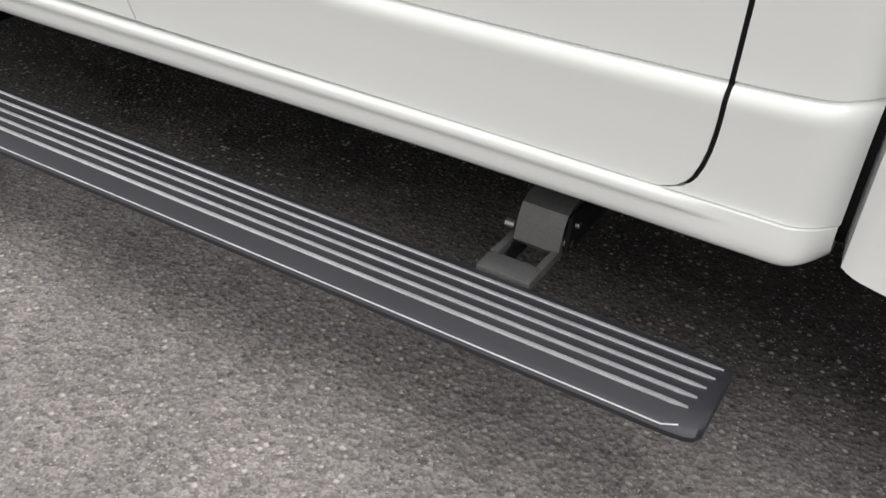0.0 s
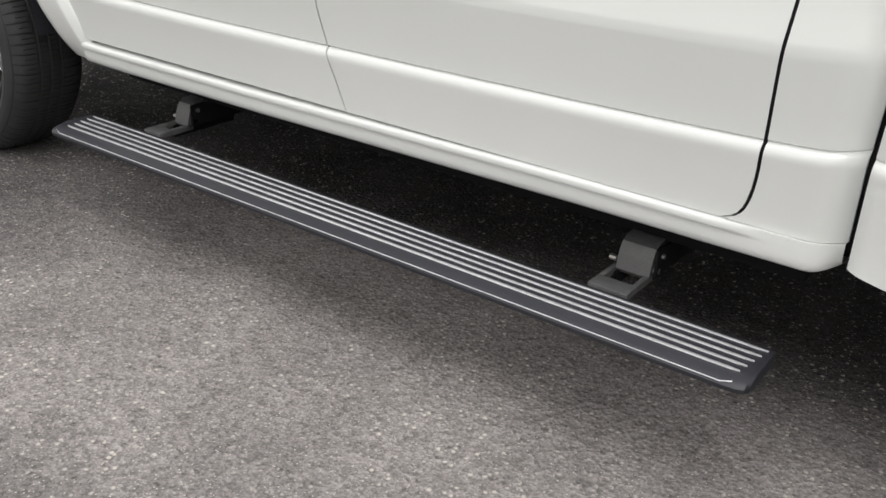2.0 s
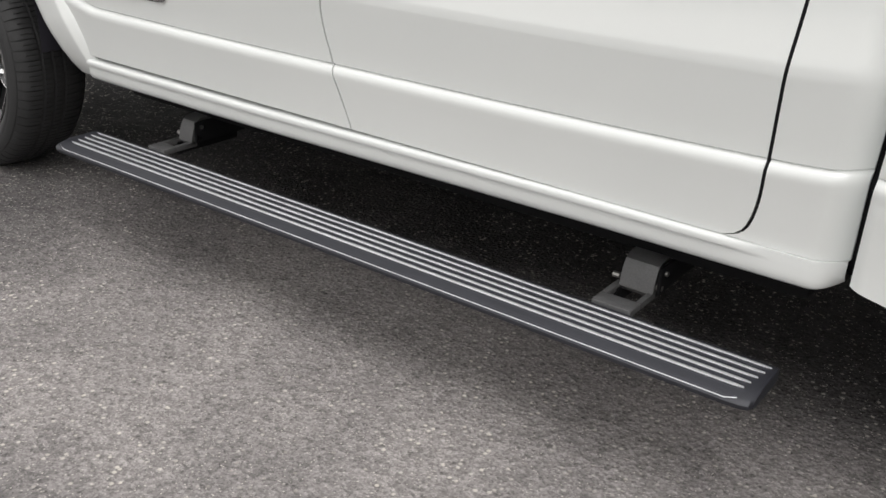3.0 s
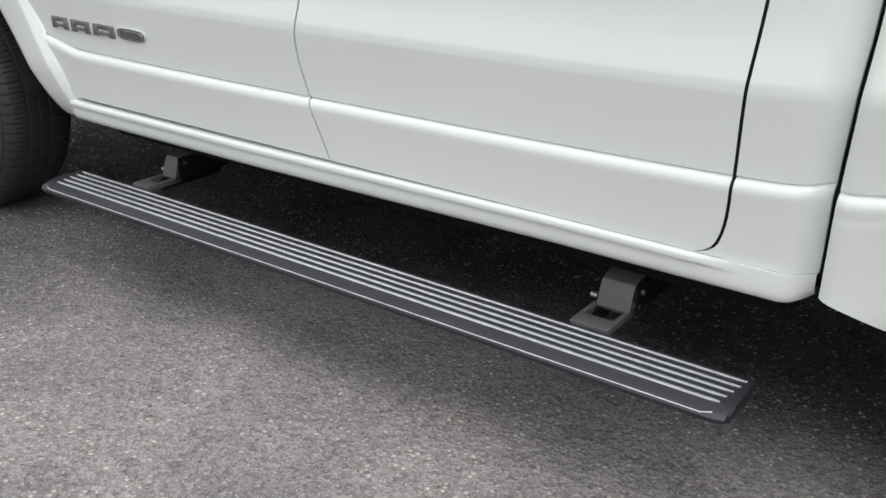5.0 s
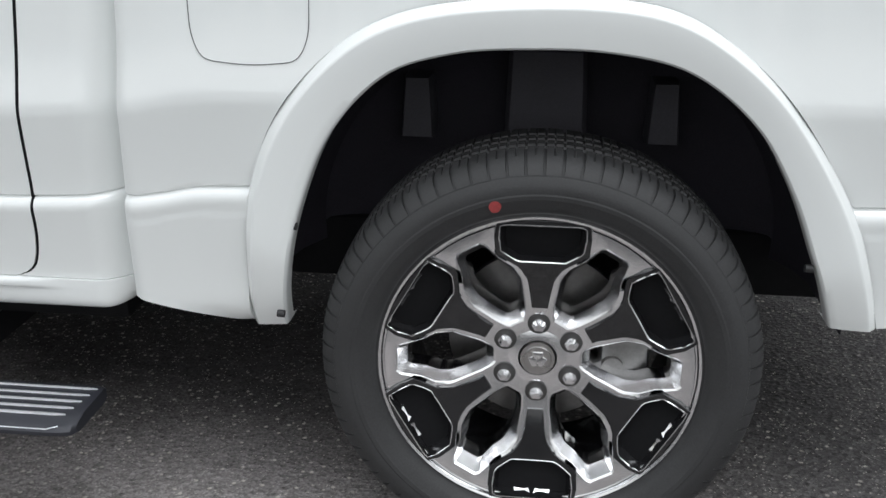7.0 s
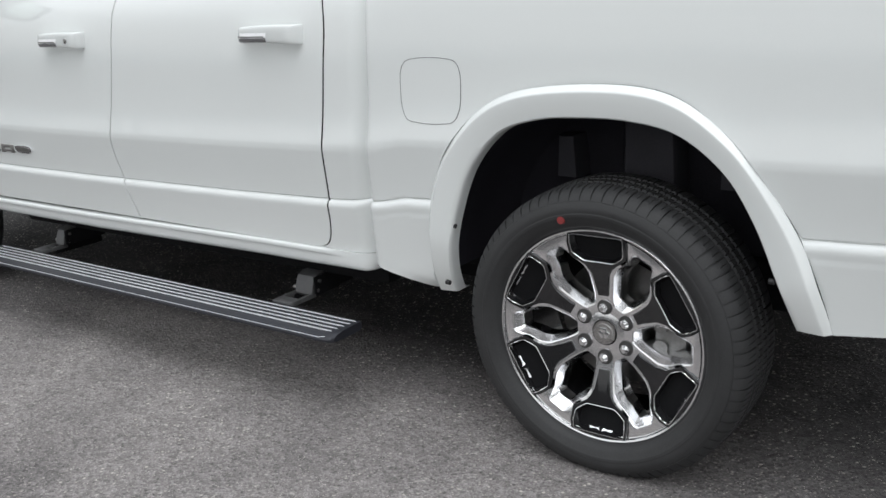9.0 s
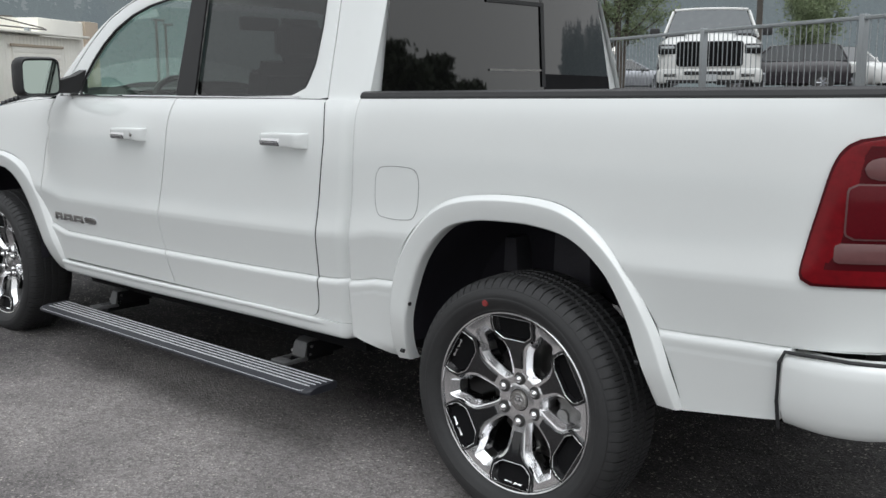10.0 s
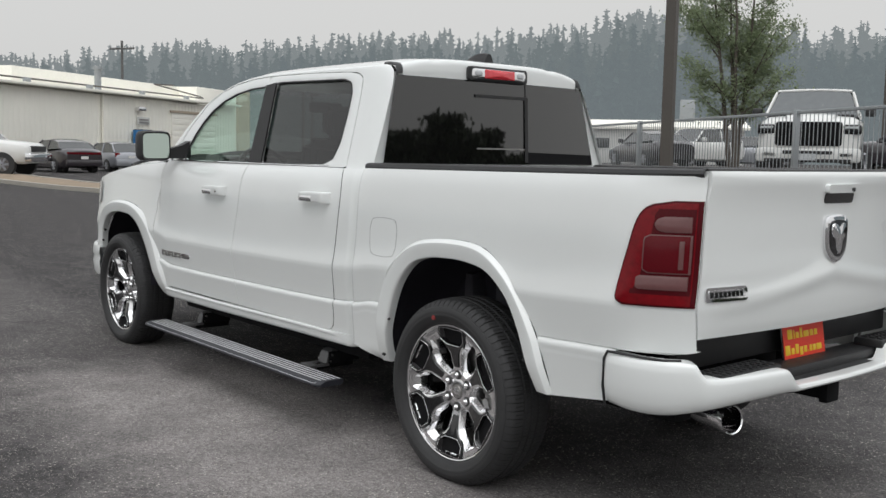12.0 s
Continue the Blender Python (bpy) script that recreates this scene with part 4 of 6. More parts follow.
def round_l(x0, z0, z1, r):
    """The left edge of a lens with rounded corners."""
    def at(z):
        d = min(z - z0, z1 - z)
        return x0 + (r - math.sqrt(max(0, r * r - (r - d) ** 2)) if d < r else 0)
    return at


LENS_EDGE = mat("dark_red_edge", (0.070, 0.002, 0.005), 0.15, vary=0.1, spec=0.2)
tl = both("tail_lamp", lamp_rows(lamp_l, .902, 1.268, .008, bulge=.004), LENS_EDGE, truck, "red tail lamp with clear bands")
for side in (0, 1):
    for nm, ms, mt, lb in (
        ("outer_lens", lamp_rows(lambda z: lamp_l(.902 + (z - .909) / .352 * .366) + .007, .909, 1.261, .0125, 1.114, bulge=.006), LENS_RED, "bright red outer lens"),
        ("inner_panel", lamp_rows(lambda z: lamp_l(min(max(z, .93), 1.235)) + .055, .945, 1.240, .0165, 1.112, 20, 12, .003), LENS_EDGE, "dark red inner panel"),
        ("reverse_lens", lamp_rows(round_l(1.005, 1.160, 1.214, .030), 1.160, 1.214, .0215, 1.106, 10, 12, .003), LENS_CLEAR, "smoked reverse lens"),
        ("lamp_frame", lamp_rows(round_l(.974, 1.018, 1.152, .02), 1.018, 1.152, .0215, 1.110, 14, 12, .003), LENS_CLEAR, "pale lens surround"),
        ("stop_lens", lamp_rows(round_l(.979, 1.022, 1.148, .018), 1.022, 1.148, .0240, 1.106, 14, 12, .004), LENS_DEEP, "deep red stop lens"),
        ("reflector_strip", lamp_rows(lambda z: 1.082, 1.035, 1.132, .0290, 1.094, 6, 6, .001), LENS_CLEAR, "pale strip"),
        ("turn_lens", lamp_rows(round_l(.958, .962, 1.010, .012), .962, 1.010, .0215, 1.106, 10, 12, .003), LENS_CLEAR, "smoked lower lens"),
    ):
        part(nm, ms if side == 0 else ms.mirrored(CY), mt, tl[side], lb)

# a black rod laid in the tailgate gap draws its shade
both("gate_joint", Mesh().sweep([(1.121, side_y(1.124, z) + .0035, z) for z in np.linspace(.80, 1.345, 20)], .0022, 6), DARK, truck, "dark joint beside the tailgate")
# rear bumper: painted shell along a curved plan, black pads on top
BUMP_PLAN = [(.858, .030), (.95, .016), (1.04, .022), (1.12, .050), (1.18, .100), (1.215, .16), (1.236, .24), (1.252, .36), (1.266, .55), (1.276, .75), (1.280, CY)]
plan = polyline([(x, y, 0) for x, y in BUMP_PLAN], 70)
b_top = hermite([.0, .07, .105, .118, .132, .20, .54, .565, .585, .61, CY], [.722, .728, .722, .700, .678, .672, .668, .650, .620, .605, .602])
b_bot = hermite([.0, .05, .1, .2, .4, .6, CY], [.526, .540, .552, .565, .572, .574, .574])


def bumper_shell():
    full = [(p.x, p.y) for p in plan] + [(p.x, 2 * CY - p.y) for p in plan[-2::-1]]
    rows = []
    for i, (x, y) in enumerate(full):
        yy = min(y, 2 * CY - y)
        on_side = x < 1.13 and yy < .2
        zt, zb = (.722 if on_side and x < 1.0 else b_top(yy)), b_bot(yy)
        j, k = max(i - 1, 0), min(i + 1, len(full) - 1)
        d = Vector((full[k][0] - full[j][0], full[k][1] - full[j][1]))
        nrm = Vector((d.y, -d.x)).normalized()
        if nrm.dot(Vector((x - .9, y - CY))) < 0:
            nrm = -nrm
        row = []
        for s, o in ((0, -.07), (0, -.008), (.03, -.002), (.08, .003), (.2, .006), (.5, .008), (.75, .004), (.9, -.006), (.97, -.016), (1, -.03), (1, -.07)):
            row.append((x + nrm.x * o, y + nrm.y * o, zt + (zb - zt) * s))
        rows.append(row)
    return Mesh().quad_grid(rows)


bumper = part("rear_bumper", bumper_shell(), PAINT, truck, "white painted rear bumper with black step pads")
part("bumper_core", Mesh().box((1.06, .2, .575), (1.19, 1.72, .64), .01), BLACK_PLASTIC, bumper)
both("bumper_seal", Mesh().sweep([(.850, .036, .525), (.848, .022, .60), (.849, .022, .70), (.860, .028, .727), (.93, .022, .730), (1.02, .028, .730), (1.09, .05, .730), (1.13, .09, .731)], .005, 8), BLACK_PLASTIC, bumper, "black gap seal round the bumper")
for sgn in (0, 1):
    pad = Mesh().box((1.095, .195, .635), (1.222, .575, .674), .008)
    for i in range(11):
        for j in range(3):
            px, py = 1.118 + j * .033, .205 + i * .033
            pad.box((px, py, .673), (px + .022, py + .016, .680), .002)
    part("step_pad", pad if sgn == 0 else pad.mirrored(CY), BLACK_PLASTIC, bumper, "black studded step pad")
part("gate_sill", Mesh().box((1.0, .19, .66), (1.04, 1.73, .786), .008), BLACK_PLASTIC, bumper)
part("centre_recess", Mesh().box((1.10, .62, .56), (1.235, 1.30, .604), .008), BLACK_PLASTIC, bumper)
plate_m = Matrix.Translation((1.085, CY - .008, .702)) @ Euler((0, radians(-9), 0)).to_matrix().to_4x4()
plate = part("licence_plate", Mesh().box((-.004, -.160, -.080), (.004, .160, .080), .003), BLACK_GLOSS, bumper, "red and yellow dealer plate in a dark frame", m=plate_m)
part("plate_face", Mesh().box((.0035, -.152, -.072), (.006, .152, .072)), PLATE_RED, plate)
for (y0, y1, z0, z1) in ((-.105, -.075, .01, .045), (-.068, -.060, .01, .040), (-.053, -.033, .01, .032), (-.026, -.010, .01, .045), (-.003, .032, .01, .032), (.039, .060, .01, .032), (.067, .088, .01, .032),
                         (-.125, -.095, -.045, -.010), (-.088, -.068, -.045, -.022), (-.061, -.041, -.045, -.010), (-.034, -.014, -.052, -.022), (-.007, .013, -.045, -.022), (.018, .024, -.045, -.039), (.029, .045, -.045, -.022), (.050, .070, -.045, -.022), (.075, .110, -.045, -.022)):
    part("plate_mark", Mesh().box((.0055, y0 * 1.15, z0 * 1.1), (.0075, y1 * 1.15, z1 * 1.1), .001), PLATE_YELLOW, plate)
tip = Mesh()
ea, eb = Vector((.985, .415, .482)), Vector((1.15, .380, .484))
q = (eb - ea).to_track_quat("Z", "Y")
prof = [(.044, 0), (.049, .06), (.053, .15), (.0545, .172), (.0525, .176), (.048, .172), (.046, .05)]
tip.quad_grid([[ea + q @ Vector((r * math.cos(t), r * math.sin(t), h - (.006 * (1 + math.sin(t)) if h > .1 else 0))) for r, h in prof] for t in np.linspace(0, 2 * math.pi, 33)[:-1]], close_u=True)
part("exhaust_tip", tip, CHROME, truck, "round chrome exhaust tip")
part("exhaust_pipe", Mesh().sweep([(-.4, .62, .45), (.3, .62, .42), (.75, .49, .47), (.99, .414, .482)], .034, 12), DARK, truck)
hitch = Mesh().box((1.05, CY - .035, .485), (1.205, CY + .035, .555), .004).box((1.185, CY - .046, .475), (1.22, CY + .046, .565), .004)
part("hitch_receiver", hitch, DARK, truck, "black square tow hitch receiver")
part("under_valance", Mesh().box((1.08, .3, .535), (1.16, 1.62, .575), .01), DARK, truck)
part("spare_wheel", Mesh().tube((.55, CY, .50), (.55, CY, .70), .36, None, 32), DARK, truck)


# ---- flank details ----
def on_side(x, z, off):
    return (x, side_y(x, z) - off, z)


def side_patch(loop, off, n=60, back=.004):
    pts = polyline([(x, 0, z) for x, z in loop], n, True)
    c = Vector((sum(p.x for p in pts) / n, 0, sum(p.z for p in pts) / n))
    rows = [[on_side(p.x, p.z, -back) for p in pts]]
    for s in (1.0, .99, .7, .35, .0):
        rows.append([on_side(c.x + (p.x - c.x) * s, c.z + (p.z - c.z) * s, off) for p in pts])
    return Mesh().quad_grid(rows, close_v=True)


fuel_loop = [(-.597, 1.025), (-.596, 1.075), (-.578, 1.104), (-.54, 1.112), (-.495, 1.114), (-.45, 1.112), (-.413, 1.104), (-.396, 1.075), (-.394, 1.025), (-.398, .98), (-.417, .946), (-.455, .938), (-.495, .936), (-.535, .938), (-.575, .946), (-.593, .98)]
fuel = part("fuel_door", side_patch(fuel_loop, .0006), PAINT, truck, "rounded square fuel filler door")
part("fuel_door_gap", Mesh().sweep([on_side(p.x, p.z, .0005) for p in polyline([(x, 0, z) for x, z in fuel_loop], 80, True)], .0009, 6, True), BRACKET, fuel)
for dr, x0 in ((rear_door, -1.245), (front_door, -2.345)):
    for side in (0, 1):
        def lay(ms):
            return ms if side == 0 else ms.mirrored(CY)
        zc, n = (1.178 if x0 > -2 else 1.166), 24
        rows = []
        for i in range(n + 1):
            s = i / n
            x = x0 + .262 * s
            bow = .044 * (1 - abs(2 * s - 1) ** 10)
            hz = .023 + .006 * s
            y = side_y(x, zc) - bow
            box_c = [(math.copysign(abs(math.cos(t)) ** .45, math.cos(t)), math.copysign(abs(math.sin(t)) ** .45, math.sin(t))) for t in np.linspace(0, 2 * math.pi, 25)[:-1]]
            rows.append([(x, y + .011 * (1 - c_), zc + hz * s_ + .004 * math.sin(math.pi * s)) for c_, s_ in box_c])
        h = part("door_handle", lay(Mesh().quad_grid(rows, close_v=True).fan(rows[0]).fan(rows[-1])), PAINT, dr[side], "white pull handle with chrome insert")

        def strip_on(s0, s1, z0, z1, proud):
            """A plate along the face of the handle."""
            rr = []
            for s_ in np.linspace(s0, s1, 13):
                y_ = side_y(x0 + .262 * s_, zc) - .044 * (1 - abs(2 * s_ - 1) ** 10)
                rr.append([(x0 + .262 * s_, y_ + dy, zc + z_) for z_, dy in ((z0, .008), (z0, .001 - proud), (z0 * .7 + z1 * .3, -proud - .002), (z0 * .4 + z1 * .6, -proud), (z1, .005 - proud), (z1, .008))])
            return Mesh().quad_grid(rr).fan(rr[0]).fan(rr[-1])

        part("chrome_insert", lay(strip_on(.03, .57, -.020, .014, .0025)), POLISHED, h, "chrome insert")
        part("insert_slot", lay(strip_on(.08, .53, -.0065, .0005, .0033)), IRON, h, "dark slot in the handle")
        if x0 < -2:
            xl = x0 + .262 * .78
            yl = side_y(xl, zc) - .044
            part("lock_cylinder", lay(Mesh().tube((xl, yl + .004, zc), (xl, yl - .0025, zc), .010, .009, 16)), CAP, h, "round door lock")
        cup = [(x0 + .13 + .095 * math.cos(t), zc - .004 + .036 * math.sin(t)) for t in np.linspace(0, 2 * math.pi, 17)[:-1]]
        part("handle_cup", lay(side_patch(cup, .0008, 32, .002)), PAINT, h)
# name badge: three chrome blocks and a small plaque
for x0, x1 in ((-2.945, -2.872), (-2.852, -2.772), (-2.752, -2.662)):
    ms = Mesh()
    for a0, a1, z0, z1 in ((0, .22, .716, .750), (.22, .78, .737, .750), (.78, 1, .716, .750), (.22, .78, .722, .730)):
        xa, xb = x0 + (x1 - x0) * a0, x0 + (x1 - x0) * a1
        y = side_y(xa, .733)
        ms.box((xa, y - .006, z0), (xb, y + .004, z1), .001)
    part("badge_block", ms, STEEL, front_door[0], "chrome badge block")
bl = [(-2.648, .735), (-2.635, .748), (-2.59, .751), (-2.545, .748), (-2.532, .735), (-2.545, .722), (-2.59, .719), (-2.635, .722)]
bp = part("badge_plaque", side_patch(bl, .005, 40), CHROME, front_door[0], "small chrome badge plaque")
part("plaque_field", side_patch([(-2.59 + (x + 2.59) * .8, .735 + (z - .735) * .6) for x, z in bl], .0062, 40), STEEL, front_door[0])
for x, z in ((-.368, .84), (-.431, .655), (-.462, .485), (.450, .62)):
    part("flare_screw", Mesh().tube((x - .012, .028, z), (x + .001, .028, z - .001), .007, None, 12), BLACK_PLASTIC, truck)


for x, z in ((-4.060, .72), (-4.015, .80)):
    part("flare_screw", Mesh().tube((x - .012, .085, z), (x + .008, .085, z - .002), .008, None, 12), BLACK_PLASTIC, truck)

# ---- door mirror ----
rows = []
for i in range(9):
    s = i / 8
    x = -2.95 + .165 * s
    g = .55 + .45 * math.sin(math.pi * min(1, s * .62 + .08))
    cy, cz, hy, hz = -.048, 1.423, .102 * g, .096 * g
    rows.append([(x, cy + hy * math.copysign(abs(math.cos(t)) ** .32, math.cos(t)), cz + hz * math.copysign(abs(math.sin(t)) ** .32, math.sin(t))) for t in np.linspace(0, 2 * math.pi, 33)[:-1]])
ring_in = [(x - .012, -.048 + (y + .048) * .89, 1.423 + (z - 1.423) * .89) for x, y, z in rows[-1]]
mir = both("door_mirror", Mesh().quad_grid(rows + [ring_in], close_v=True).fan(rows[0]), BLACK_PLASTIC, truck, "black door mirror on a short arm")
for side, mo in enumerate(mir):
    g = Mesh().fan([(x + .001 - (z - 1.423) * .05 + (y + .048) * .17, y, z) for x, y, z in ring_in])
    part("mirror_glass", g if side == 0 else g.mirrored(CY), MIRROR, mo, "mirror glass")
    arm = Mesh().quad_grid([[(x, y, z) for x, z in ((-2.90 + sx, 1.345), (-2.81 + sx, 1.345), (-2.80 + sx, 1.40 + dz), (-2.87 + sx, 1.40 + dz))] for y, dz, sx in ((.0, .0, 0), (.06, .01, .01), (.12, .03, .03), (.17, .06, .05))], close_v=True)
    part("mirror_arm", arm if side == 0 else arm.mirrored(CY), BLACK_PLASTIC, mo)

# ---- hood and nose ----
hood_x = list(np.linspace(-3.06, -4.15, 20)) + [-4.22, -4.30, -4.38, -4.45]
rows = []
for x in hood_x:
    z0 = hood_z(x)
    y0 = side_y(max(x, -4.15), z0 - .004) + .002 + .55 * max(0, -4.15 - x)
    rows.append([(x - .10 * (1 - u * u) * max(0, -3.6 - x), CY + (CY - y0) * u, z0 + .085 * (1 - abs(u) ** 3.2) - .016 * math.exp(-((abs(u) - .55) / .1) ** 2)) for u in np.linspace(-1, 1, 41)])
part("hood", Mesh().quad_grid(rows), PAINT, truck, "white sculpted hood")
def hood_at(x, y):
    u = abs(y - CY) / (CY - .075)
    return hood_z(x) + .085 * (1 - u ** 3.2) - .016 * math.exp(-((u - .55) / .1) ** 2)


for k in range(5):
    xv = -3.98 + .055 * k
    both("hood_vent", Mesh().quad_grid([[(xv + dx, y, hood_at(xv, y) + dz) for y in (.275, .33, .395)] for dx, dz in ((0, -.004), (.006, .030), (.030, .020), (.036, -.004))]), BLACK_PLASTIC, truck, "black hood vent slat")
rows = [[(-4.56 + .25 * abs(u) ** 3.5, CY + .70 * u, z) for u in np.linspace(-1, 1, 33)] for z in (.70, .80, .95, 1.10)]
part("grille", Mesh().quad_grid(rows), BLACK_GLOSS, truck, "black front grille")
both("head_lamp", Mesh().quad_grid([[(x, side_y(max(x, -4.14), z) - .01 + .35 * max(0, -4.14 - x), z) for x in np.linspace(-4.06, -4.30, 9)] for z in np.linspace(1.0, 1.155, 7)]), HEAD_CLEAR, truck, "head lamp")
half = polyline([(-4.085, .072, 0), (-4.17, .074, 0), (-4.27, .092, 0), (-4.36, .135, 0), (-4.44, .22, 0), (-4.50, .36, 0), (-4.545, .60, 0), (-4.56, CY, 0)], 40)
nose = [(p.x, p.y) for p in half] + [(p.x, 2 * CY - p.y) for p in half[-2::-1]]
rows = []
for k_, (x, y) in enumerate(nose):
    d = Vector((nose[min(k_ + 1, len(nose) - 1)][0] - nose[max(k_ - 1, 0)][0], nose[min(k_ + 1, len(nose) - 1)][1] - nose[max(k_ - 1, 0)][1])).normalized()
    rows.append([(x - d.y * o, y + d.x * o, .69 - .25 * s) for s, o in ((0, -.06), (0, -.012), (.03, -.003), (.1, .003), (.3, .010), (.36, .004), (.42, .002), (.55, .008), (.85, .0), (.96, -.015), (1, -.04), (1, -.10))])
part("front_bumper", Mesh().quad_grid(rows), PAINT, truck, "white front bumper")

# ---- cabin ----
for cy in (.55, 1.37):
    s = Mesh().box((-2.25, cy - .25, .72), (-1.72, cy + .25, .90), .05)
    bm = bmesh.new()
    bmesh.ops.create_cube(bm, size=1, matrix=Matrix.Translation((-1.68, cy, 1.18)) @ Matrix.Rotation(radians(14), 4, "Y") @ Matrix.Diagonal((.14, .48, .62, 1)))
    bmesh.ops.bevel(bm, geom=bm.edges[:], offset=.05, segments=3, affect="EDGES")
    s.take(bm)
    bm = bmesh.new()
    bmesh.ops.create_cube(bm, size=1, matrix=Matrix.Translation((-1.585, cy, 1.57)) @ Matrix.Diagonal((.10, .27, .19, 1)))
    bmesh.ops.bevel(bm, geom=bm.edges[:], offset=.04, segments=3, affect="EDGES")
    s.take(bm)
    part("front_seat", s, SEAT, truck, "black leather front seat")
rs = Mesh().box((-1.35, .30, .72), (-.95, 1.62, .92), .05).box((-.98, .30, .85), (-.84, 1.62, 1.42), .05)
for cy in (.50, .96, 1.42):
    rs.box((-.99, cy - .13, 1.42), (-.89, cy + .13, 1.58), .04)
part("rear_seat", rs, SEAT, truck, "black leather rear bench")
part("dashboard", Mesh().box((-3.02, .22, .95), (-2.62, 1.70, 1.30), .06).box((-2.78, .36, 1.28), (-2.60, .74, 1.37), .04), SEAT, truck, "black dashboard")
wheel_c, tilt = Vector((-2.46, .55, 1.25)), Euler((0, radians(-28), 0)).to_matrix()
rimp = [wheel_c + tilt @ Vector((0, .19 * math.cos(t), .19 * math.sin(t))) for t in np.linspace(0, 2 * math.pi, 33)[:-1]]
sw = Mesh().sweep(rimp, .016, 8, True).tube(wheel_c - Vector((.12, 0, .05)), wheel_c, .05)
for t in (0, math.pi, -math.pi / 2):
    sw.tube(wheel_c, wheel_c + tilt @ Vector((0, .18 * math.cos(t), .18 * math.sin(t))), .014)
part("steering_wheel", sw, SEAT, truck, "black steering wheel")
part("rear_view_mirror", Mesh().box((-2.42, .84, 1.66), (-2.38, 1.08, 1.73), .012), BLACK_PLASTIC, truck)
both("headliner_side", Mesh().box((-2.3, .34, 1.80), (-.8, .42, 1.83), .01), SEAT, truck)

# ---- running board, lowered ----
BX0, BX1 = -2.905, -.836
top_prof = [(.062, .272), (.062, .290), (.056, .2935), (.048, .2935), (-.058, .2925), (-.064, .2908), (-.084, .2865), (-.091, .283), (-.0955, .278), (-.095, .270), (-.085, .266), (.05, .266)]
rows = []
for i, (x, k) in enumerate([(BX0, .0), (BX0 + .006, .6), (BX0 + .02, .9), (BX0 + .045, 1)] + [(x, 1) for x in np.linspace(BX0 + .2, BX1 - .2, 10)] + [(BX1 - .045, 1), (BX1 - .02, .9), (BX1 - .006, .6), (BX1, .0)]):
    rows.append([(x, y + (1 - k) * (.020 if y < -.04 else (-.008 if y > .04 else 0)), z) for y, z in top_prof])
board = part("running_board", Mesh().quad_grid(rows, close_v=True).fan(rows[0]).fan(rows[-1]), TREAD, truck, "lowered dark aluminium running board with ribbed tread", 24)
for k, y in enumerate((.042, .0175, -.007, -.0315, -.056)):
    e = .004 + .012 * k
    r = [[(x, y + w * d, .2925 + h) for d, h in ((-.0034, 0), (-.0019, .0036), (.0019, .0036), (.0034, 0))] for x, w in ((BX0 + .02 + e * .4, .1), (BX0 + .035 + e * .4, 1), (-1.9, 1), (BX1 - .030 - e * .35, 1), (BX1 - .010 - e * .35, .1))]
    part("tread_ridge", Mesh().quad_grid(r), RIDGE, board, "bright tread ridge", 24)
# a bright rod draws the highlight along the board's front edge
part("lip_highlight", Mesh().sweep([(BX0 + .02, -.080, .286), (BX0 + .05, -.0915, .2825), (-1.9, -.0915, .2825), (BX1 - .05, -.0915, .2825), (BX1 - .03, -.084, .2855)], .0013, 6), RIDGE, board, "bright rod along the front edge, painting its highlight")
for bx, w in ((-1.236, .090), (-2.668, .068)):
    br = Mesh()
    arm = [(.158, .300), (.163, .322), (.169, .342), (.179, .358), (.198, .367), (.245, .369), (.330, .36)]
    rows = [[(x, y, z) for y, z in arm] + [(x, y + .012, z - .012) for y, z in arm[::-1]] for x in (bx + .012, bx + .016, bx + w - .004, bx + w)]
    br.quad_grid(rows, close_v=True).fan(rows[0]).fan(rows[-1])
    b = part("step_bracket", br, BRACKET, board, "dark grey folding step bracket", 30)
    part("foot_bar", Mesh().box((bx, .058, .286), (bx + w, .105, .302), .002), BRACKET, b)
    for sx in (bx, bx + w - .012):
        part("side_bar", Mesh().box((sx, .1055, .286), (sx + .012, .178, .302), .001), BRACKET, b)
    part("link_arm", Mesh().box((bx + .006, .15, .255), (bx + .016, .38, .292), .003).box((bx + w + .004, .165, .30), (bx + w + .012, .36, .362), .006), DARK, b)
    for sx in (bx - .004, bx + w + .004):
        part("pivot_bolt", Mesh().tube((sx - .008, .178, .312), (sx + .008, .178, .312), .007, None, 8), STEEL, b, "steel pivot bolt")
    part("pivot_bolt", Mesh().tube((bx + w + .006, .185, .345), (bx + w + .018, .185, .345), .006, None, 8), STEEL, b, "steel pivot bolt")
    part("motor_housing", Mesh().box((bx - .01, .30, .355), (bx + w + .01, .44, .46), .015), DARK, b)

# ---- ground ----
def ground_z(x, y):
    d = -x
    s = min(1, max(0, (d - 27) / 12))
    return .018 + .20 * s * s * (3 - 2 * s)


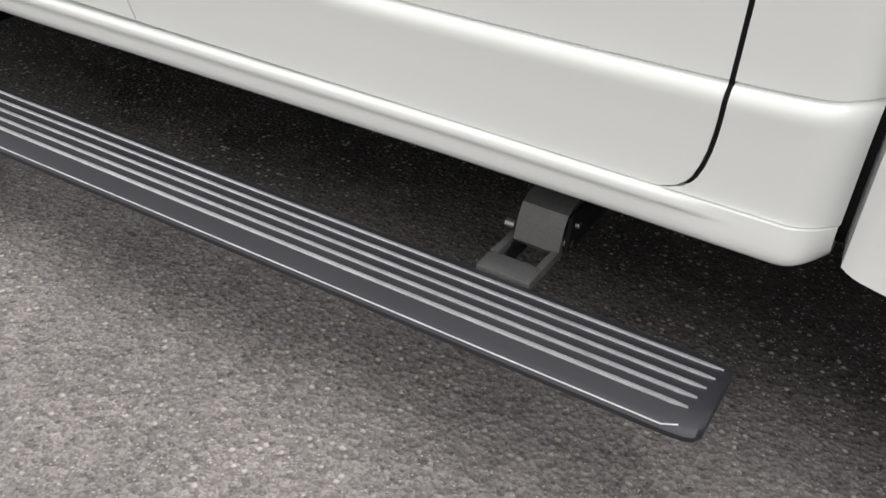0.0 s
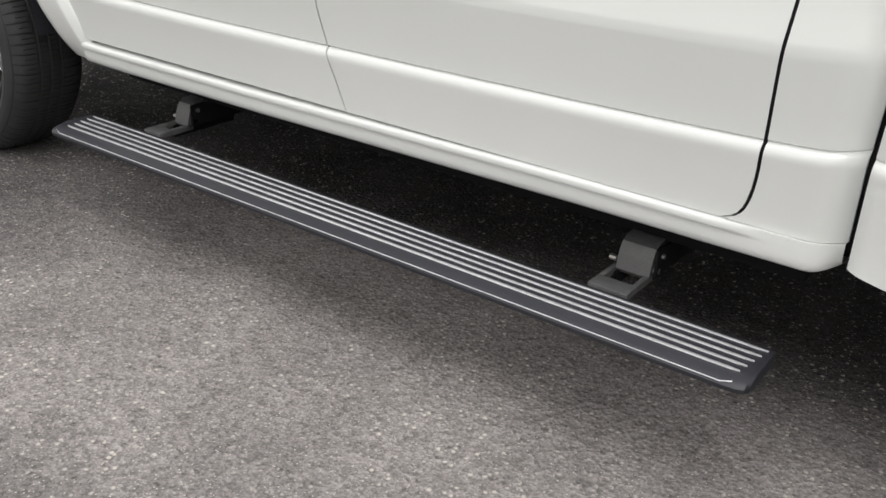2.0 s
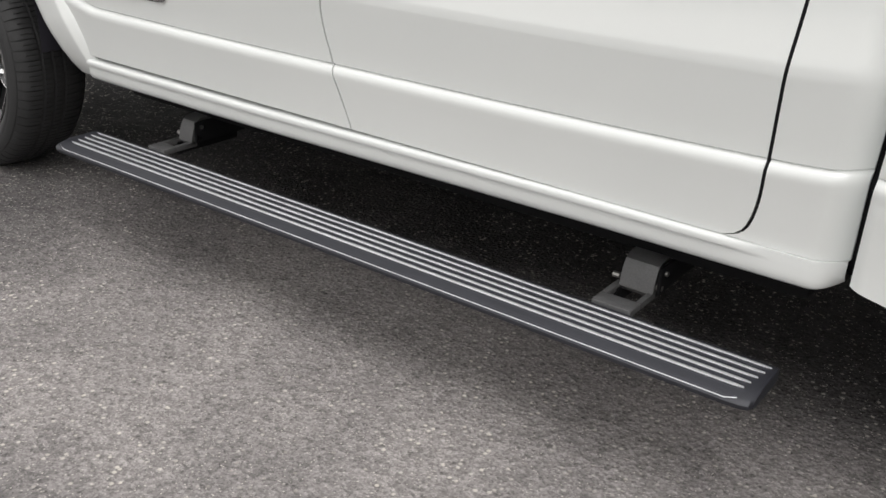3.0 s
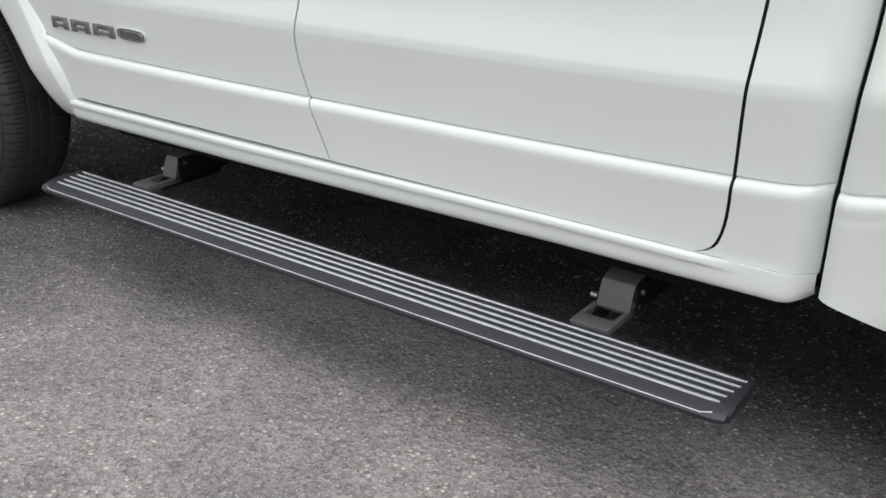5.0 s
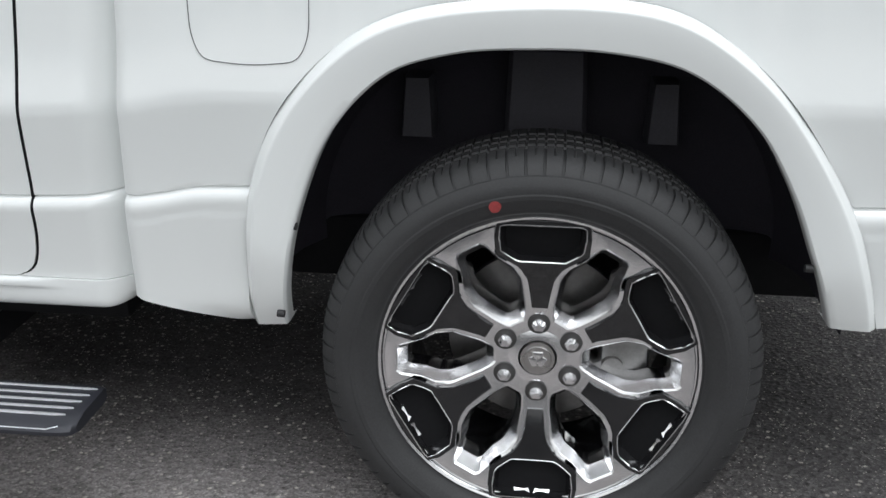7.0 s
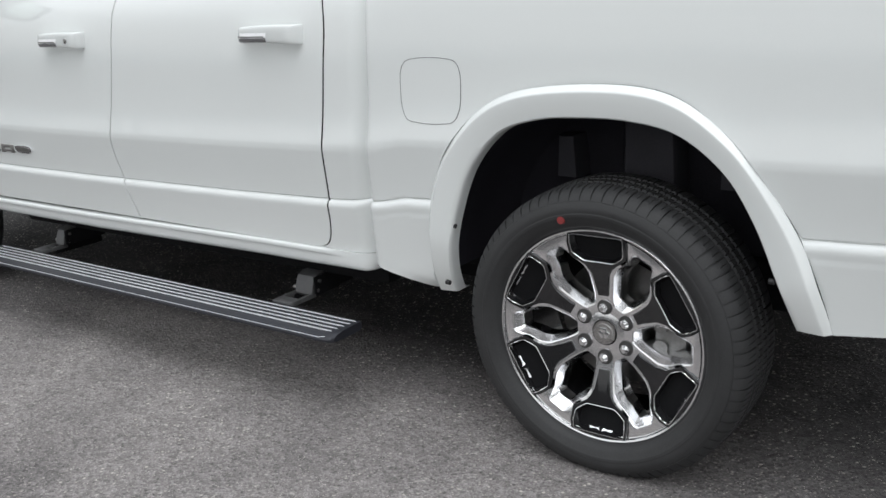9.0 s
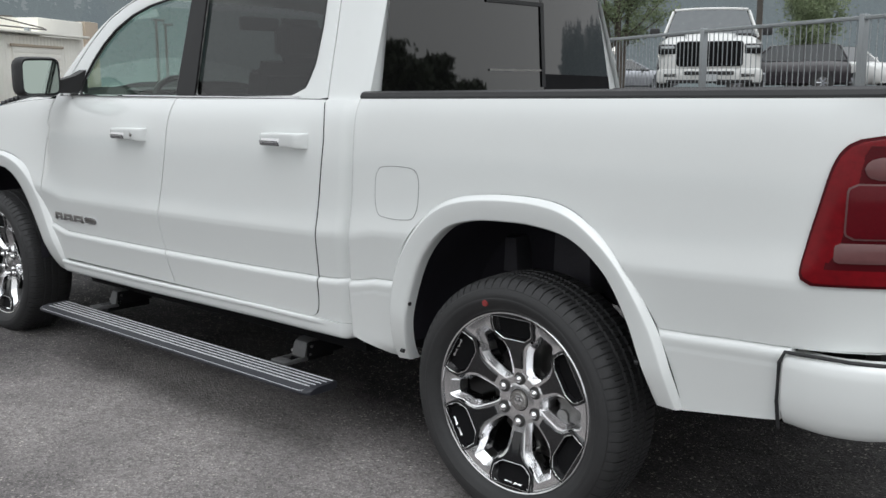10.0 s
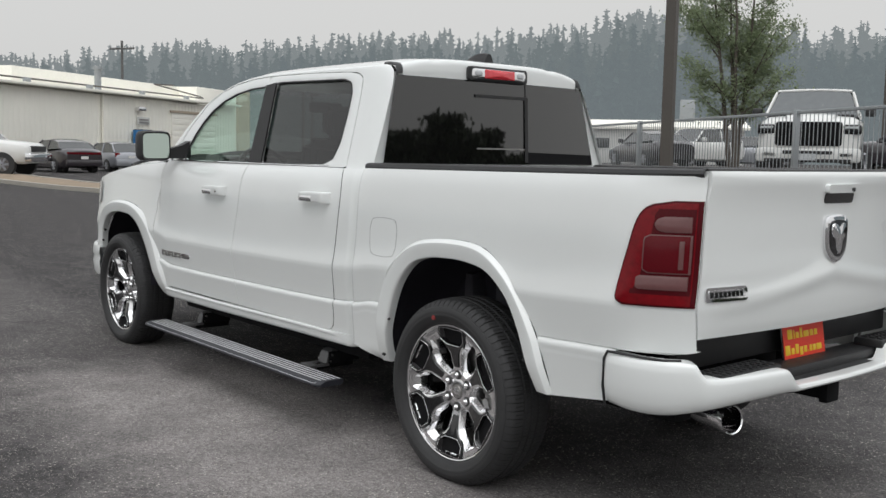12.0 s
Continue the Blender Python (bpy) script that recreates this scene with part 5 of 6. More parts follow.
def asphalt():
    m = bpy.data.materials.new("asphalt")
    m.use_nodes = True
    nt = m.node_tree
    b = nt.nodes["Principled BSDF"]

    def node(kind, **values):
        n = nt.nodes.new(kind)
        for key, v in values.items():
            n.inputs[key.replace("_", " ")].default_value = v
        return n

    def ranged(src, f0, f1, t0, t1):
        n = node("ShaderNodeMapRange", From_Min=f0, From_Max=f1, To_Min=t0, To_Max=t1)
        nt.links.new(src, n.inputs["Value"])
        return n.outputs[0]

    def math_(op, x, y):
        n = nt.nodes.new("ShaderNodeMath")
        n.operation = op
        for k, v in ((0, x), (1, y)):
            if isinstance(v, (int, float)):
                n.inputs[k].default_value = v
            else:
                nt.links.new(v, n.inputs[k])
        return n.outputs[0]

    def blend(fac, x, y, how="MIX"):
        n = nt.nodes.new("ShaderNodeMix")
        n.data_type, n.blend_type = "RGBA", how
        for k, v in ((0, fac), (6, x), (7, y)):
            if isinstance(v, (int, float, tuple)):
                n.inputs[k].default_value = v
            else:
                nt.links.new(v, n.inputs[k])
        return n.outputs[2]

    co = nt.nodes.new("ShaderNodeTexCoord").outputs["Object"]
    agg, small = node("ShaderNodeTexVoronoi", Scale=82.0), node("ShaderNodeTexVoronoi", Scale=240.0)
    for n in (agg, small):
        nt.links.new(co, n.inputs["Vector"])
    ca, cs = nt.nodes.new("ShaderNodeSeparateColor"), nt.nodes.new("ShaderNodeSeparateColor")
    nt.links.new(agg.outputs["Color"], ca.inputs[0])
    nt.links.new(small.outputs["Color"], cs.inputs[0])
    large, mid, patchy = noise_node(nt, 0.55, 4, vec=co), noise_node(nt, 4.5, 5, 0.62, vec=co), noise_node(nt, 1.7, 5, 0.6, vec=co)
    # binder, with brightness beside the truck painted in as a paler, browner patch
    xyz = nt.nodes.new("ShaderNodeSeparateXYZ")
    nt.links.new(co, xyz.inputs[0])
    bright_patch = math_("MULTIPLY", ranged(math_("ADD", xyz.outputs["X"], math_("MULTIPLY", mid.outputs[0], .8)), .1, 1.5, 1, 0), ranged(math_("ADD", xyz.outputs["Y"], math_("MULTIPLY", patchy.outputs[0], .9)), .6, 1.1, 1, 0))
    bright_patch = math_("MULTIPLY", bright_patch, math_("MULTIPLY", ranged(math_("ADD", xyz.outputs["Y"], math_("MULTIPLY", mid.outputs[0], .5)), -1.15, -.45, 0, 1), ranged(math_("ADD", xyz.outputs["X"], math_("MULTIPLY", patchy.outputs[0], .8)), -3.0, -1.9, .25, 1)))
    bright_patch = math_("MULTIPLY", math_("MULTIPLY", bright_patch, ranged(large.outputs[0], .3, .6, .86, 1)), ranged(patchy.outputs[0], .36, .58, .90, 1.04))
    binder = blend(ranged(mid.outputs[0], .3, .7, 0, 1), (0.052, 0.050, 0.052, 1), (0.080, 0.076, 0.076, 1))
    # towards the rear the binder is lightened to offset the truck's shade
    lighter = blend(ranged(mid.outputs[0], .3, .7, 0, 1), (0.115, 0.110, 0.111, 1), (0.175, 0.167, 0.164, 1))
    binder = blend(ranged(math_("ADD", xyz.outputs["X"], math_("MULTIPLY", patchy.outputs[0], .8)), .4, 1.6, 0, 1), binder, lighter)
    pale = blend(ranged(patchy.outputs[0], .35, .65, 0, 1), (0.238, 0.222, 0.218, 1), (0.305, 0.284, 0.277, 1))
    base = blend(bright_patch, binder, pale)
    base = blend(1.0, base, ranged(cs.outputs[0], 0, 1, .70, 1.28), "MULTIPLY")
    base = blend(1.0, base, ranged(ca.outputs[0], 0, 1, .78, 1.20), "MULTIPLY")
    # short dark fissures between the stones
    crack = noise_node(nt, 42, 4, 0.7, vec=co)
    base = blend(1.0, base, ranged(crack.outputs[0], .30, .42, .70, 1), "MULTIPLY")
    # open pits where stones have gone, their shade painted into the colour
    pit = math_("MULTIPLY", math_("LESS_THAN", ca.outputs[0], .13), ranged(agg.outputs["Distance"], .1, .38, 1, 0))
    base = blend(math_("MULTIPLY", pit, .5), base, (0.03, 0.028, 0.028, 1))
    # bare stones showing at the surface, in drifts
    drift = ranged(patchy.outputs[0], .42, .68, .25, 1)
    stone = math_("MULTIPLY", math_("GREATER_THAN", ca.outputs[1], .90), ranged(agg.outputs["Distance"], .25, .5, 1, 0))
    grit = math_("MULTIPLY", math_("GREATER_THAN", cs.outputs[1], .955), ranged(small.outputs["Distance"], .3, .6, 1, 0))
    base = blend(math_("MULTIPLY", math_("MULTIPLY", stone, drift), .9), base, (0.74, 0.69, 0.62, 1))
    base = blend(math_("MULTIPLY", grit, .8), base, (0.58, 0.545, 0.50, 1))
    nt.links.new(base, b.inputs["Base Color"])
    nt.links.new(ranged(mid.outputs[0], .3, .7, .95, .8), b.inputs["Roughness"])
    b.inputs["Specular IOR Level"].default_value = 0.08
    bp = nt.nodes.new("ShaderNodeBump")
    bp.inputs["Strength"].default_value, bp.inputs["Distance"].default_value = 1.0, 0.004
    nt.links.new(math_("ADD", math_("MULTIPLY", ca.outputs[2], .5), math_("ADD", agg.outputs["Distance"], math_("MULTIPLY", cs.outputs[2], .3))), bp.inputs["Height"])
    nt.links.new(bp.outputs[0], b.inputs["Normal"])
    return m


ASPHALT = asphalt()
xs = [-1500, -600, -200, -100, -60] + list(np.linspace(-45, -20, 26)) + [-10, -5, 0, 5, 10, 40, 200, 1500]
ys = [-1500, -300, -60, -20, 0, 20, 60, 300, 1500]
tagged(part("ground", Mesh().quad_grid([[(x, y, ground_z(x, y)) for y in ys] for x in xs]), ASPHALT), "dark pitted asphalt parking lot, brightness painted in beside the truck", "ground", kind="structure")


# ---- far things: materials ----
CONCRETE = mat("concrete", (0.36, 0.34, 0.30), 0.85, vary=0.18, scale=3, fine=90, bump=0.3)
DIRT = mat("dry_dirt", (0.27, 0.21, 0.15), 0.95, vary=0.3, scale=1.5, fine=40, bump=0.5)
CREAM = mat("cream_metal_siding", (0.95, 0.93, 0.85), 0.6, vary=0.07, scale=0.4, fine=20)
PALE_ROOF = mat("pale_roof", (0.93, 0.91, 0.83), 0.7, vary=0.1, scale=0.3, fine=15)
TAN = mat("tan_stucco", (0.50, 0.42, 0.33), 0.85, vary=0.12, scale=0.6, fine=30)
BLUE_DOOR = mat("blue_door_paint", (0.05, 0.20, 0.42), 0.5, vary=0.1)
GALV = mat("galvanised_steel", (0.34, 0.36, 0.37), 0.5, 0.5, vary=0.12, scale=4, fine=80)
POLE_BROWN = mat("bronze_pole_paint", (0.085, 0.075, 0.065), 0.55, vary=0.15, scale=2, fine=60)
BARK = mat("bark", (0.10, 0.085, 0.07), 0.9, vary=0.3, scale=6, fine=60, bump=0.5)
def foliage(name, color, vary):
    m = mat(name, color, 0.6, vary=vary, scale=0.8, fine=9)
    nt = m.node_tree
    b, out = nt.nodes["Principled BSDF"], nt.nodes["Material Output"]
    tr, mix = nt.nodes.new("ShaderNodeBsdfTranslucent"), nt.nodes.new("ShaderNodeMixShader")
    nt.links.new(b.inputs["Base Color"].links[0].from_socket, tr.inputs["Color"])
    mix.inputs[0].default_value = 0.5
    nt.links.new(b.outputs[0], mix.inputs[1])
    nt.links.new(tr.outputs[0], mix.inputs[2])
    nt.links.new(mix.outputs[0], out.inputs["Surface"])
    return m


LEAF = foliage("green_leaf", (0.25, 0.30, 0.175), 0.45)
LEAF_DARK = mat("dark_leaf", (0.035, 0.05, 0.022), 0.6, vary=0.4, scale=0.8, fine=9)
CAR_DARK = mat("dark_car_paint", (0.022, 0.017, 0.022), 0.3, vary=0.05, coat=1.0)
CAR_SILVER = mat("silver_car_paint", (0.33, 0.34, 0.37), 0.35, 0.4, vary=0.05, coat=1.0)
CAR_WHITE = mat("white_car_paint", (0.72, 0.72, 0.70), 0.35, vary=0.03, coat=1.0)
CAR_GLASS = mat("car_window", (0.03, 0.034, 0.036), 0.05, vary=0.05, coat=1.0)
HEAD_LENS = mat("clear_head_lens", (0.55, 0.57, 0.58), 0.12, vary=0.2, scale=20, coat=1.0)

# ---- kerb island and street ----
def island():
    d, p = Vector((.987, .157, 0)), Vector((-.157, .987, 0))
    a = Vector((-25.4, 8.0, 0)) - d * 60
    kerb, soil = Mesh(), Mesh()
    def up(v, dz):
        return (v.x, v.y, ground_z(v.x, v.y) + dz)

    for i in range(22):
        s0, s1 = 3.2 * i, 3.2 * i + 3.18
        for o0, o1 in ((0, .18), (2.05, 2.2)):
            q = [a + d * s0 + p * o0, a + d * s1 + p * o0, a + d * s1 + p * o1, a + d * s0 + p * o1]
            kerb.quad_grid([[up(v, -.1) for v in q], [up(v, .13) for v in q]], close_v=True).fan([up(v, .13) for v in q])
    cols = [a + d * (.8 * i) for i in range(89)]
    soil.quad_grid([[up(c + p * o, .11 + h + .02 * math.sin(i * 1.7 + o * 3)) for o, h in ((.17, 0), (.6, .03), (1.1, .05), (1.6, .03), (2.06, 0))] for i, c in enumerate(cols)])
    return kerb, soil


kerb, soil = island()
tagged(part("kerb", kerb, CONCRETE), "pale concrete kerb round a planting strip", "kerb", kind="structure")
tagged(part("planting_strip", soil, DIRT), "bare dry dirt strip between kerbs", "ground", kind="structure")

# ---- raised lot behind the fence ----
FA, FD = Vector((-12.5, 16.9, 0)), Vector((6.3, -3.5, 0)).normalized()
FN = Vector((.486, .874, 0))
LOT = .95
p0, p1 = FA - FD * 14, FA + FD * 15.5
loop = [p0 - FN * .25, p1 - FN * .25, p1 + FN * 30, p1 + FN * 120, p0 + FN * 120 - FD * 60]
lot = Mesh().fan([(v.x, v.y, LOT) for v in loop])
tagged(part("upper_lot", lot, ASPHALT), "raised asphalt car lot behind a fence", "ground", kind="structure")
wl_ = Mesh().quad_grid([[(v.x, v.y, z) for v in (p0 - FD * 2 + FN * 60, p0 - FN * .3, p1 - FN * .3)] for z in (-.1, LOT + .08)]).quad_grid([[(v.x, v.y, LOT + .08) for v in (p0 - FN * o, p1 - FN * o)] for o in (.3, .05)])
tagged(part("retaining_wall", wl_, CONCRETE), "low concrete retaining wall", "wall", kind="structure")


def fence():
    top, low = 2.235, 1.07
    f = thing("metal_fence", "grey steel picket fence on a low wall", "fence", m=Matrix.Translation(FA - FD * 10.8) @ Matrix.Rotation(math.atan2(FD.y, FD.x), 4, "Z"))
    post = part("fence_post", Mesh().box((-.05, -.05, .90), (.05, .05, top + .05), .008), GALV, f, "square grey fence post")
    length = 25.4
    for x in (3.6, 10.8, 18.0, 21.75, 25.4):
        o = new("fence_post", post.data)
        o.parent, o.matrix_basis = f, pose(x, 0, 0)
    for z, r in ((top, .028), (low, .022)):
        part("rail", Mesh().box((0, -r, z - r), (length, r, z + r), .006), GALV, f)
    pk = Mesh().tube((0, 0, low), (0, 0, top), .0075, None, 6, False)
    first = None
    for i in range(200):
        x = .12 + .128 * i
        if x > length:
            break
        if first is None:
            first = part("picket", pk, GALV, f)
        else:
            o = new("picket", first.data)
            o.parent = f
        (first if i == 0 else o).matrix_basis = pose(x, 0, 0)


fence()


# ---- poles ----
def light_pole(x, y, z, h, w, box_at=None, label="bronze square lamp pole", group=""):
    t = thing("lamp_pole", label, "lamp pole", group, m=pose(x, y, z, 0, 0, 20))
    part("shaft", Mesh().quad_grid([[(sx * r, sy * r, zz) for sx, sy in ((-1, -1), (1, -1), (1, 1), (-1, 1))] for zz, r in ((0, w / 2), (h, w * .4))], close_v=True), POLE_BROWN, t)
    part("base", Mesh().tube((0, 0, -.3), (0, 0, .25), w * 1.3, None, 20), CONCRETE, t, "round concrete footing")
    part("lamp_head", Mesh().box((-.1, -.35, h - .05), (.1, 1.1, h + .12), .03), POLE_BROWN, t, "box lamp head")
    if box_at:
        part("camera_box", Mesh().box((.05, -.12, box_at - .1), (.4, .12, box_at + .1), .02), BLACK_PLASTIC, t)
    return t


light_pole(-4.965, 8.04, 0, 9.0, .145)
light_pole(-13.9, 32.8, LOT, 10.5, .22, 3.75)
for px, py, h in ((-90, 9, 7.4), (-86, 25, 7.9), (-72, 44, 6.6), (-80, 50, 6.8)):
    light_pole(px, py, 0, h, .2, None, "far bronze street lamp", "street lamps behind the building")
# the wood's colour is greyed to paint in distance haze
POLE_DARK = mat("dark_hazy_wood", (0.10, 0.10, 0.10), 0.9, vary=0.2, scale=3)
up = thing("utility_pole", "wooden utility pole with crossarm behind the building", "utility pole", m=pose(-75.1, 28.7, 0, 0, 0, 30))
part("shaft", Mesh().tube((0, 0, 0), (0, 0, 9.9), .13, .10, 12), POLE_DARK, up)
part("crossarm", Mesh().box((-1.2, -.06, 9.2), (1.2, .06, 9.35), .01), POLE_DARK, up)
for x in (-1.1, -.5, .5, 1.1):
    part("insulator", Mesh().tube((x, 0, 9.35), (x, 0, 9.55), .05, .03, 8), GALV, up)

# ---- metal building ----
BA, BB = Vector((-47.7, 11.5, 0)), Vector((-58.9, 27.8, 0))
BD = (BB - BA).normalized()
bld = thing("metal_building", "cream metal workshop building with pale sloping roof", "building", m=Matrix.Translation((BA.x, BA.y, .18)) @ Matrix.Rotation(math.atan2(BD.y, BD.x), 4, "Z"))
# local x runs along the front, local -y faces the lot
W0, W1, EAVE = -26.0, 24.5, 4.15
wall = Mesh().box((W0, .06, 0), (W1, 14, EAVE))
part("wall", wall, CREAM, bld)
sid = Mesh()
for i in range(126):
    x = W0 + .4 * i
    sid.box((x, .045, 0), (x + .34, .07, EAVE - .05), .012)
tagged(part("siding", sid, CREAM, bld, "ribbed cream siding"), kind="stuff")
part("roof", Mesh().quad_grid([[(W0 - .3, -.35, EAVE + .02), (W1 + .1, -.35, EAVE + .02)], [(W0 - .3, -.35, EAVE + .20), (W1 + .1, -.35, EAVE + .20)], [(W0 - .3, 7, EAVE + .75), (W1 + .1, 7, EAVE + .75)], [(W0 - .3, 14.3, EAVE + .2), (W1 + .1, 14.3, EAVE + .2)]]), PALE_ROOF, bld, "pale low-pitched roof")
part("gutter", Mesh().box((W0 - .3, -.50, EAVE + .06), (W1 + .1, -.34, EAVE + .20), .02), PALE_ROOF, bld)
part("upper_block", Mesh().box((6.5, 4.5, EAVE), (W1, 14, EAVE + 1.5), .05), PALE_ROOF, bld, "pale upper roof block")
part("end_block", Mesh().box((W1 - .2, 3.0, 0), (W1 + 6, 15, EAVE + 1.52), .05), PALE_ROOF, bld, "pale end block")
part("end_wall", Mesh().box((W1 + 6, 2.8, 0), (W1 + 8, 15, EAVE + 1.6), .05), TAN, bld, "tan stucco end wall")
part("downspout", Mesh().box((8.3, -.16, 0), (8.5, 0, EAVE + .1), .02), PALE_ROOF, bld)
part("vent_pipe", Mesh().tube((10.9, 2.0, EAVE + .2), (10.9, 2.0, EAVE + 1.75), .2, None, 14).tube((10.9, 2.0, EAVE + 1.6), (10.9, 2.0, EAVE + 1.8), .27, None, 14), GALV, bld, "grey roof vent pipe")
# a black slab stands for the shade inside the open doorway
dr = part("door", Mesh().box((11.6, -.10, 0), (13.4, .03, 2.25), .01), BLACK_PLASTIC, bld, "black slab for the shade in an open doorway")
part("door_leaf", Mesh().box((11.45, -.95, .02), (11.52, -.08, 2.2), .01), BLUE_DOOR, dr, "blue open door")
part("door_leaf", Mesh().box((11.3, -.14, .02), (12.2, -.10, 2.2), .01), BLUE_DOOR, dr, "blue open door")
part("sign_board", Mesh().box((11.9, -.06, 2.55), (13.2, .0, 3.0), .01), CAR_WHITE, bld, "white sign with unreadable lines")
for k in range(2):
    part("sign_line", Mesh().box((12.05, -.075, 2.62 + .17 * k), (13.05, -.055, 2.72 + .17 * k)), STEEL, bld)
part("wall_lamp", Mesh().box((11.7, -.3, 3.35), (12.5, .0, 3.6), .05), CHROME, bld, "wall flood lamp")
part("garage_door", Mesh().box((15.8, -.02, 0), (21.5, .03, 3.45), .01), CREAM, bld, "cream roller door")
for k in range(9):
    part("door_panel", Mesh().box((15.85, -.05, .02 + .38 * k), (21.45, -.015, .37 + .38 * k), .015), CREAM, bld)
part("door_header", Mesh().box((15.6, -.12, 3.42), (21.7, .0, 3.58), .02), TAN, bld)
for k in range(9):
    part("roof_bracket", Mesh().box((W0 + 5.2 * k + 2, -.1, EAVE + .22), (W0 + 5.2 * k + 2.3, .2, EAVE + .45), .03), GALV, bld)
part("roof_conduit", Mesh().sweep([(W0, .35, EAVE + .45), (W1 - 4, .35, EAVE + .45), (W1 - 3.4, .9, EAVE + .6), (W1 - 3.6, 4.4, EAVE + 1.45), (W1 - 1.0, 4.4, EAVE + 1.55)], .05, 6), POLE_BROWN, bld)


# ---- parked vehicles ----
def vehicle(name, label, cat, m, paint, st, cab, wheels, r=.33, w=.9, rear_lamps=True, front=False, group=""):
    """st: stations (x, half width, underside, shoulder height, deck height); cab: (x, z) side line of the glasshouse from front foot to rear foot."""
    t = thing(name, label, cat, group, m=m)
    rows = []
    for x, hw, zl, zs, zt in st:
        half = [(hw * .80, zl), (hw * .97, zl + .08), (hw, zl + (zs - zl) * .55), (hw * .985, zs - .03), (hw * .95, zs), (hw * .80, zs + (zt - zs) * .75), (hw * .4, zt), (0, zt + .005)]
        rows.append([(x, -y, z) for y, z in half] + [(x, y, z) for y, z in half[-2::-1]])
    part("body", Mesh().quad_grid(rows).fan(rows[0]).fan(rows[-1]), paint, t, "", 50)
    n = len(cab)
    def gh(inset, k):
        out = []
        for i, (x, z) in enumerate(cab):
            hw = (.90 if i in (0, n - 1) else .74) * w - inset
            out.append([(x, -hw, z + k), (x, -hw * .6, z + k + (.03 if 0 < i < n - 1 else 0)), (x, 0, z + k + (.04 if 0 < i < n - 1 else 0)), (x, hw * .6, z + k + (.03 if 0 < i < n - 1 else 0)), (x, hw, z + k)])
        return out
    g = gh(0, 0)
    base = cab[0][1]
    ms = Mesh().quad_grid(g)
    for sgn in (0, 4):
        ms.fan([row[sgn] for row in g])
    part("glasshouse", ms, CAR_GLASS, t, "dark windows", 20)
    rf = gh(-.012, .012)[1:-1]
    part("roof", Mesh().quad_grid(rf), paint, t)
    for sgn in (-1, 1):
        for i in (1, n - 2):
            a_, b_ = cab[0 if i == 1 else n - 1], cab[i]
            part("pillar", Mesh().sweep([(a_[0], sgn * .905 * w, a_[1]), (b_[0], sgn * .75 * w, b_[1])], .035, 6), paint, t)
        xm = (cab[1][0] + cab[-2][0]) / 2
        part("pillar", Mesh().sweep([(xm, sgn * .91 * w, base), (xm, sgn * .755 * w, cab[1][1])], .035, 6), paint, t)
        part("mirror", Mesh().box((cab[0][0] + .35 - .1, sgn * (w + .10) - .10, base + .02), (cab[0][0] + .35 + .05, sgn * (w + .10) + .10, base + .19), .03), paint if not front else BLACK_PLASTIC, t)
    for wx in wheels:
        for sgn in (-1, 1):
            wm = part("wheel", Mesh().tube((wx, sgn * (w - .20), r), (wx, sgn * (w + .005), r), r, None, 28), RUBBER, t, "black tyre")
            rim_ = part("hub_cap", Mesh().tube((wx, sgn * (w - .02), r), (wx, sgn * (w + .010), r), r * .60, r * .57, 24), DISC, wm, "grey wheel disc")
            spk = Mesh()
            for k in range(6):
                a_ = math.pi * k / 3
                spk.sweep([(wx + r * q * math.cos(a_), sgn * (w + .016), r + r * q * math.sin(a_)) for q in (.05, .54)], .035 * r / .33, 5)
            part("spoke_star", spk, CAR_SILVER, rim_)
    return t


def at_depth(t_eye, fwd, depth, lat, z):
    right = Vector((fwd[1], -fwd[0]))
    return Vector((t_eye[0] + fwd[0] * depth + right.x * lat, t_eye[1] + fwd[1] * depth + right.y * lat, z))


SEDAN = [(-2.3, .72, .30, .62, .66), (-2.15, .84, .22, .72, .76), (-1.4, .90, .20, .86, .93), (-.6, .91, .18, .92, .99), (.8, .91, .18, .94, .99), (1.6, .90, .20, .96, 1.06), (2.2, .86, .26, .95, 1.07), (2.38, .78, .34, .82, .95)]
SEDAN_CAB = [(-.95, .96), (-.15, 1.40), (.75, 1.43), (1.35, 1.30), (1.75, 1.05)]
HATCH = [(-1.95, .68, .28, .58, .62), (-1.8, .80, .20, .68, .74), (-1.2, .84, .18, .80, .88), (-.5, .845, .17, .86, .92), (.8, .845, .17, .88, .92), (1.6, .84, .20, .90, .93), (1.98, .80, .30, .86, .92), (2.08, .74, .36, .70, .80)]
HATCH_CAB = [(-.85, .90), (-.1, 1.32), (.9, 1.36), (1.45, 1.28), (1.95, .92)]
FW, EY = (-.765, .644), (3.07, -2.61)


def facing(deg_from_away):
    """Turn so that the nose (local -x) points away from the lot's corner, turned to the left by that much."""
    return math.degrees(math.atan2(FW[1], FW[0])) + 180 + deg_from_away


def lamps(t, kind, x, zs, w, lens):
    for sgn in (-1, 1):
        part(kind, Mesh().box((x - .03, sgn * w - .11, zs - .10), (x + .03, sgn * w + .11, zs + .10), .02), lens, t)


p = at_depth(EY, FW, 43, -17.0, .19)
sedan = vehicle("sedan", "dark maroon-black sedan parked by the building", "car", pose(p.x, p.y, p.z, 0, 0, facing(46)), CAR_DARK, SEDAN, SEDAN_CAB, (-1.4, 1.4), .33, .91)
part("lamp_band", Mesh().box((2.28, -.76, .80), (2.385, .76, .93), .03), LENS_DEEP, sedan, "full-width red tail lamp")
part("number_plate", Mesh().box((2.37, -.16, .62), (2.395, .16, .74)), CAR_WHITE, sedan)
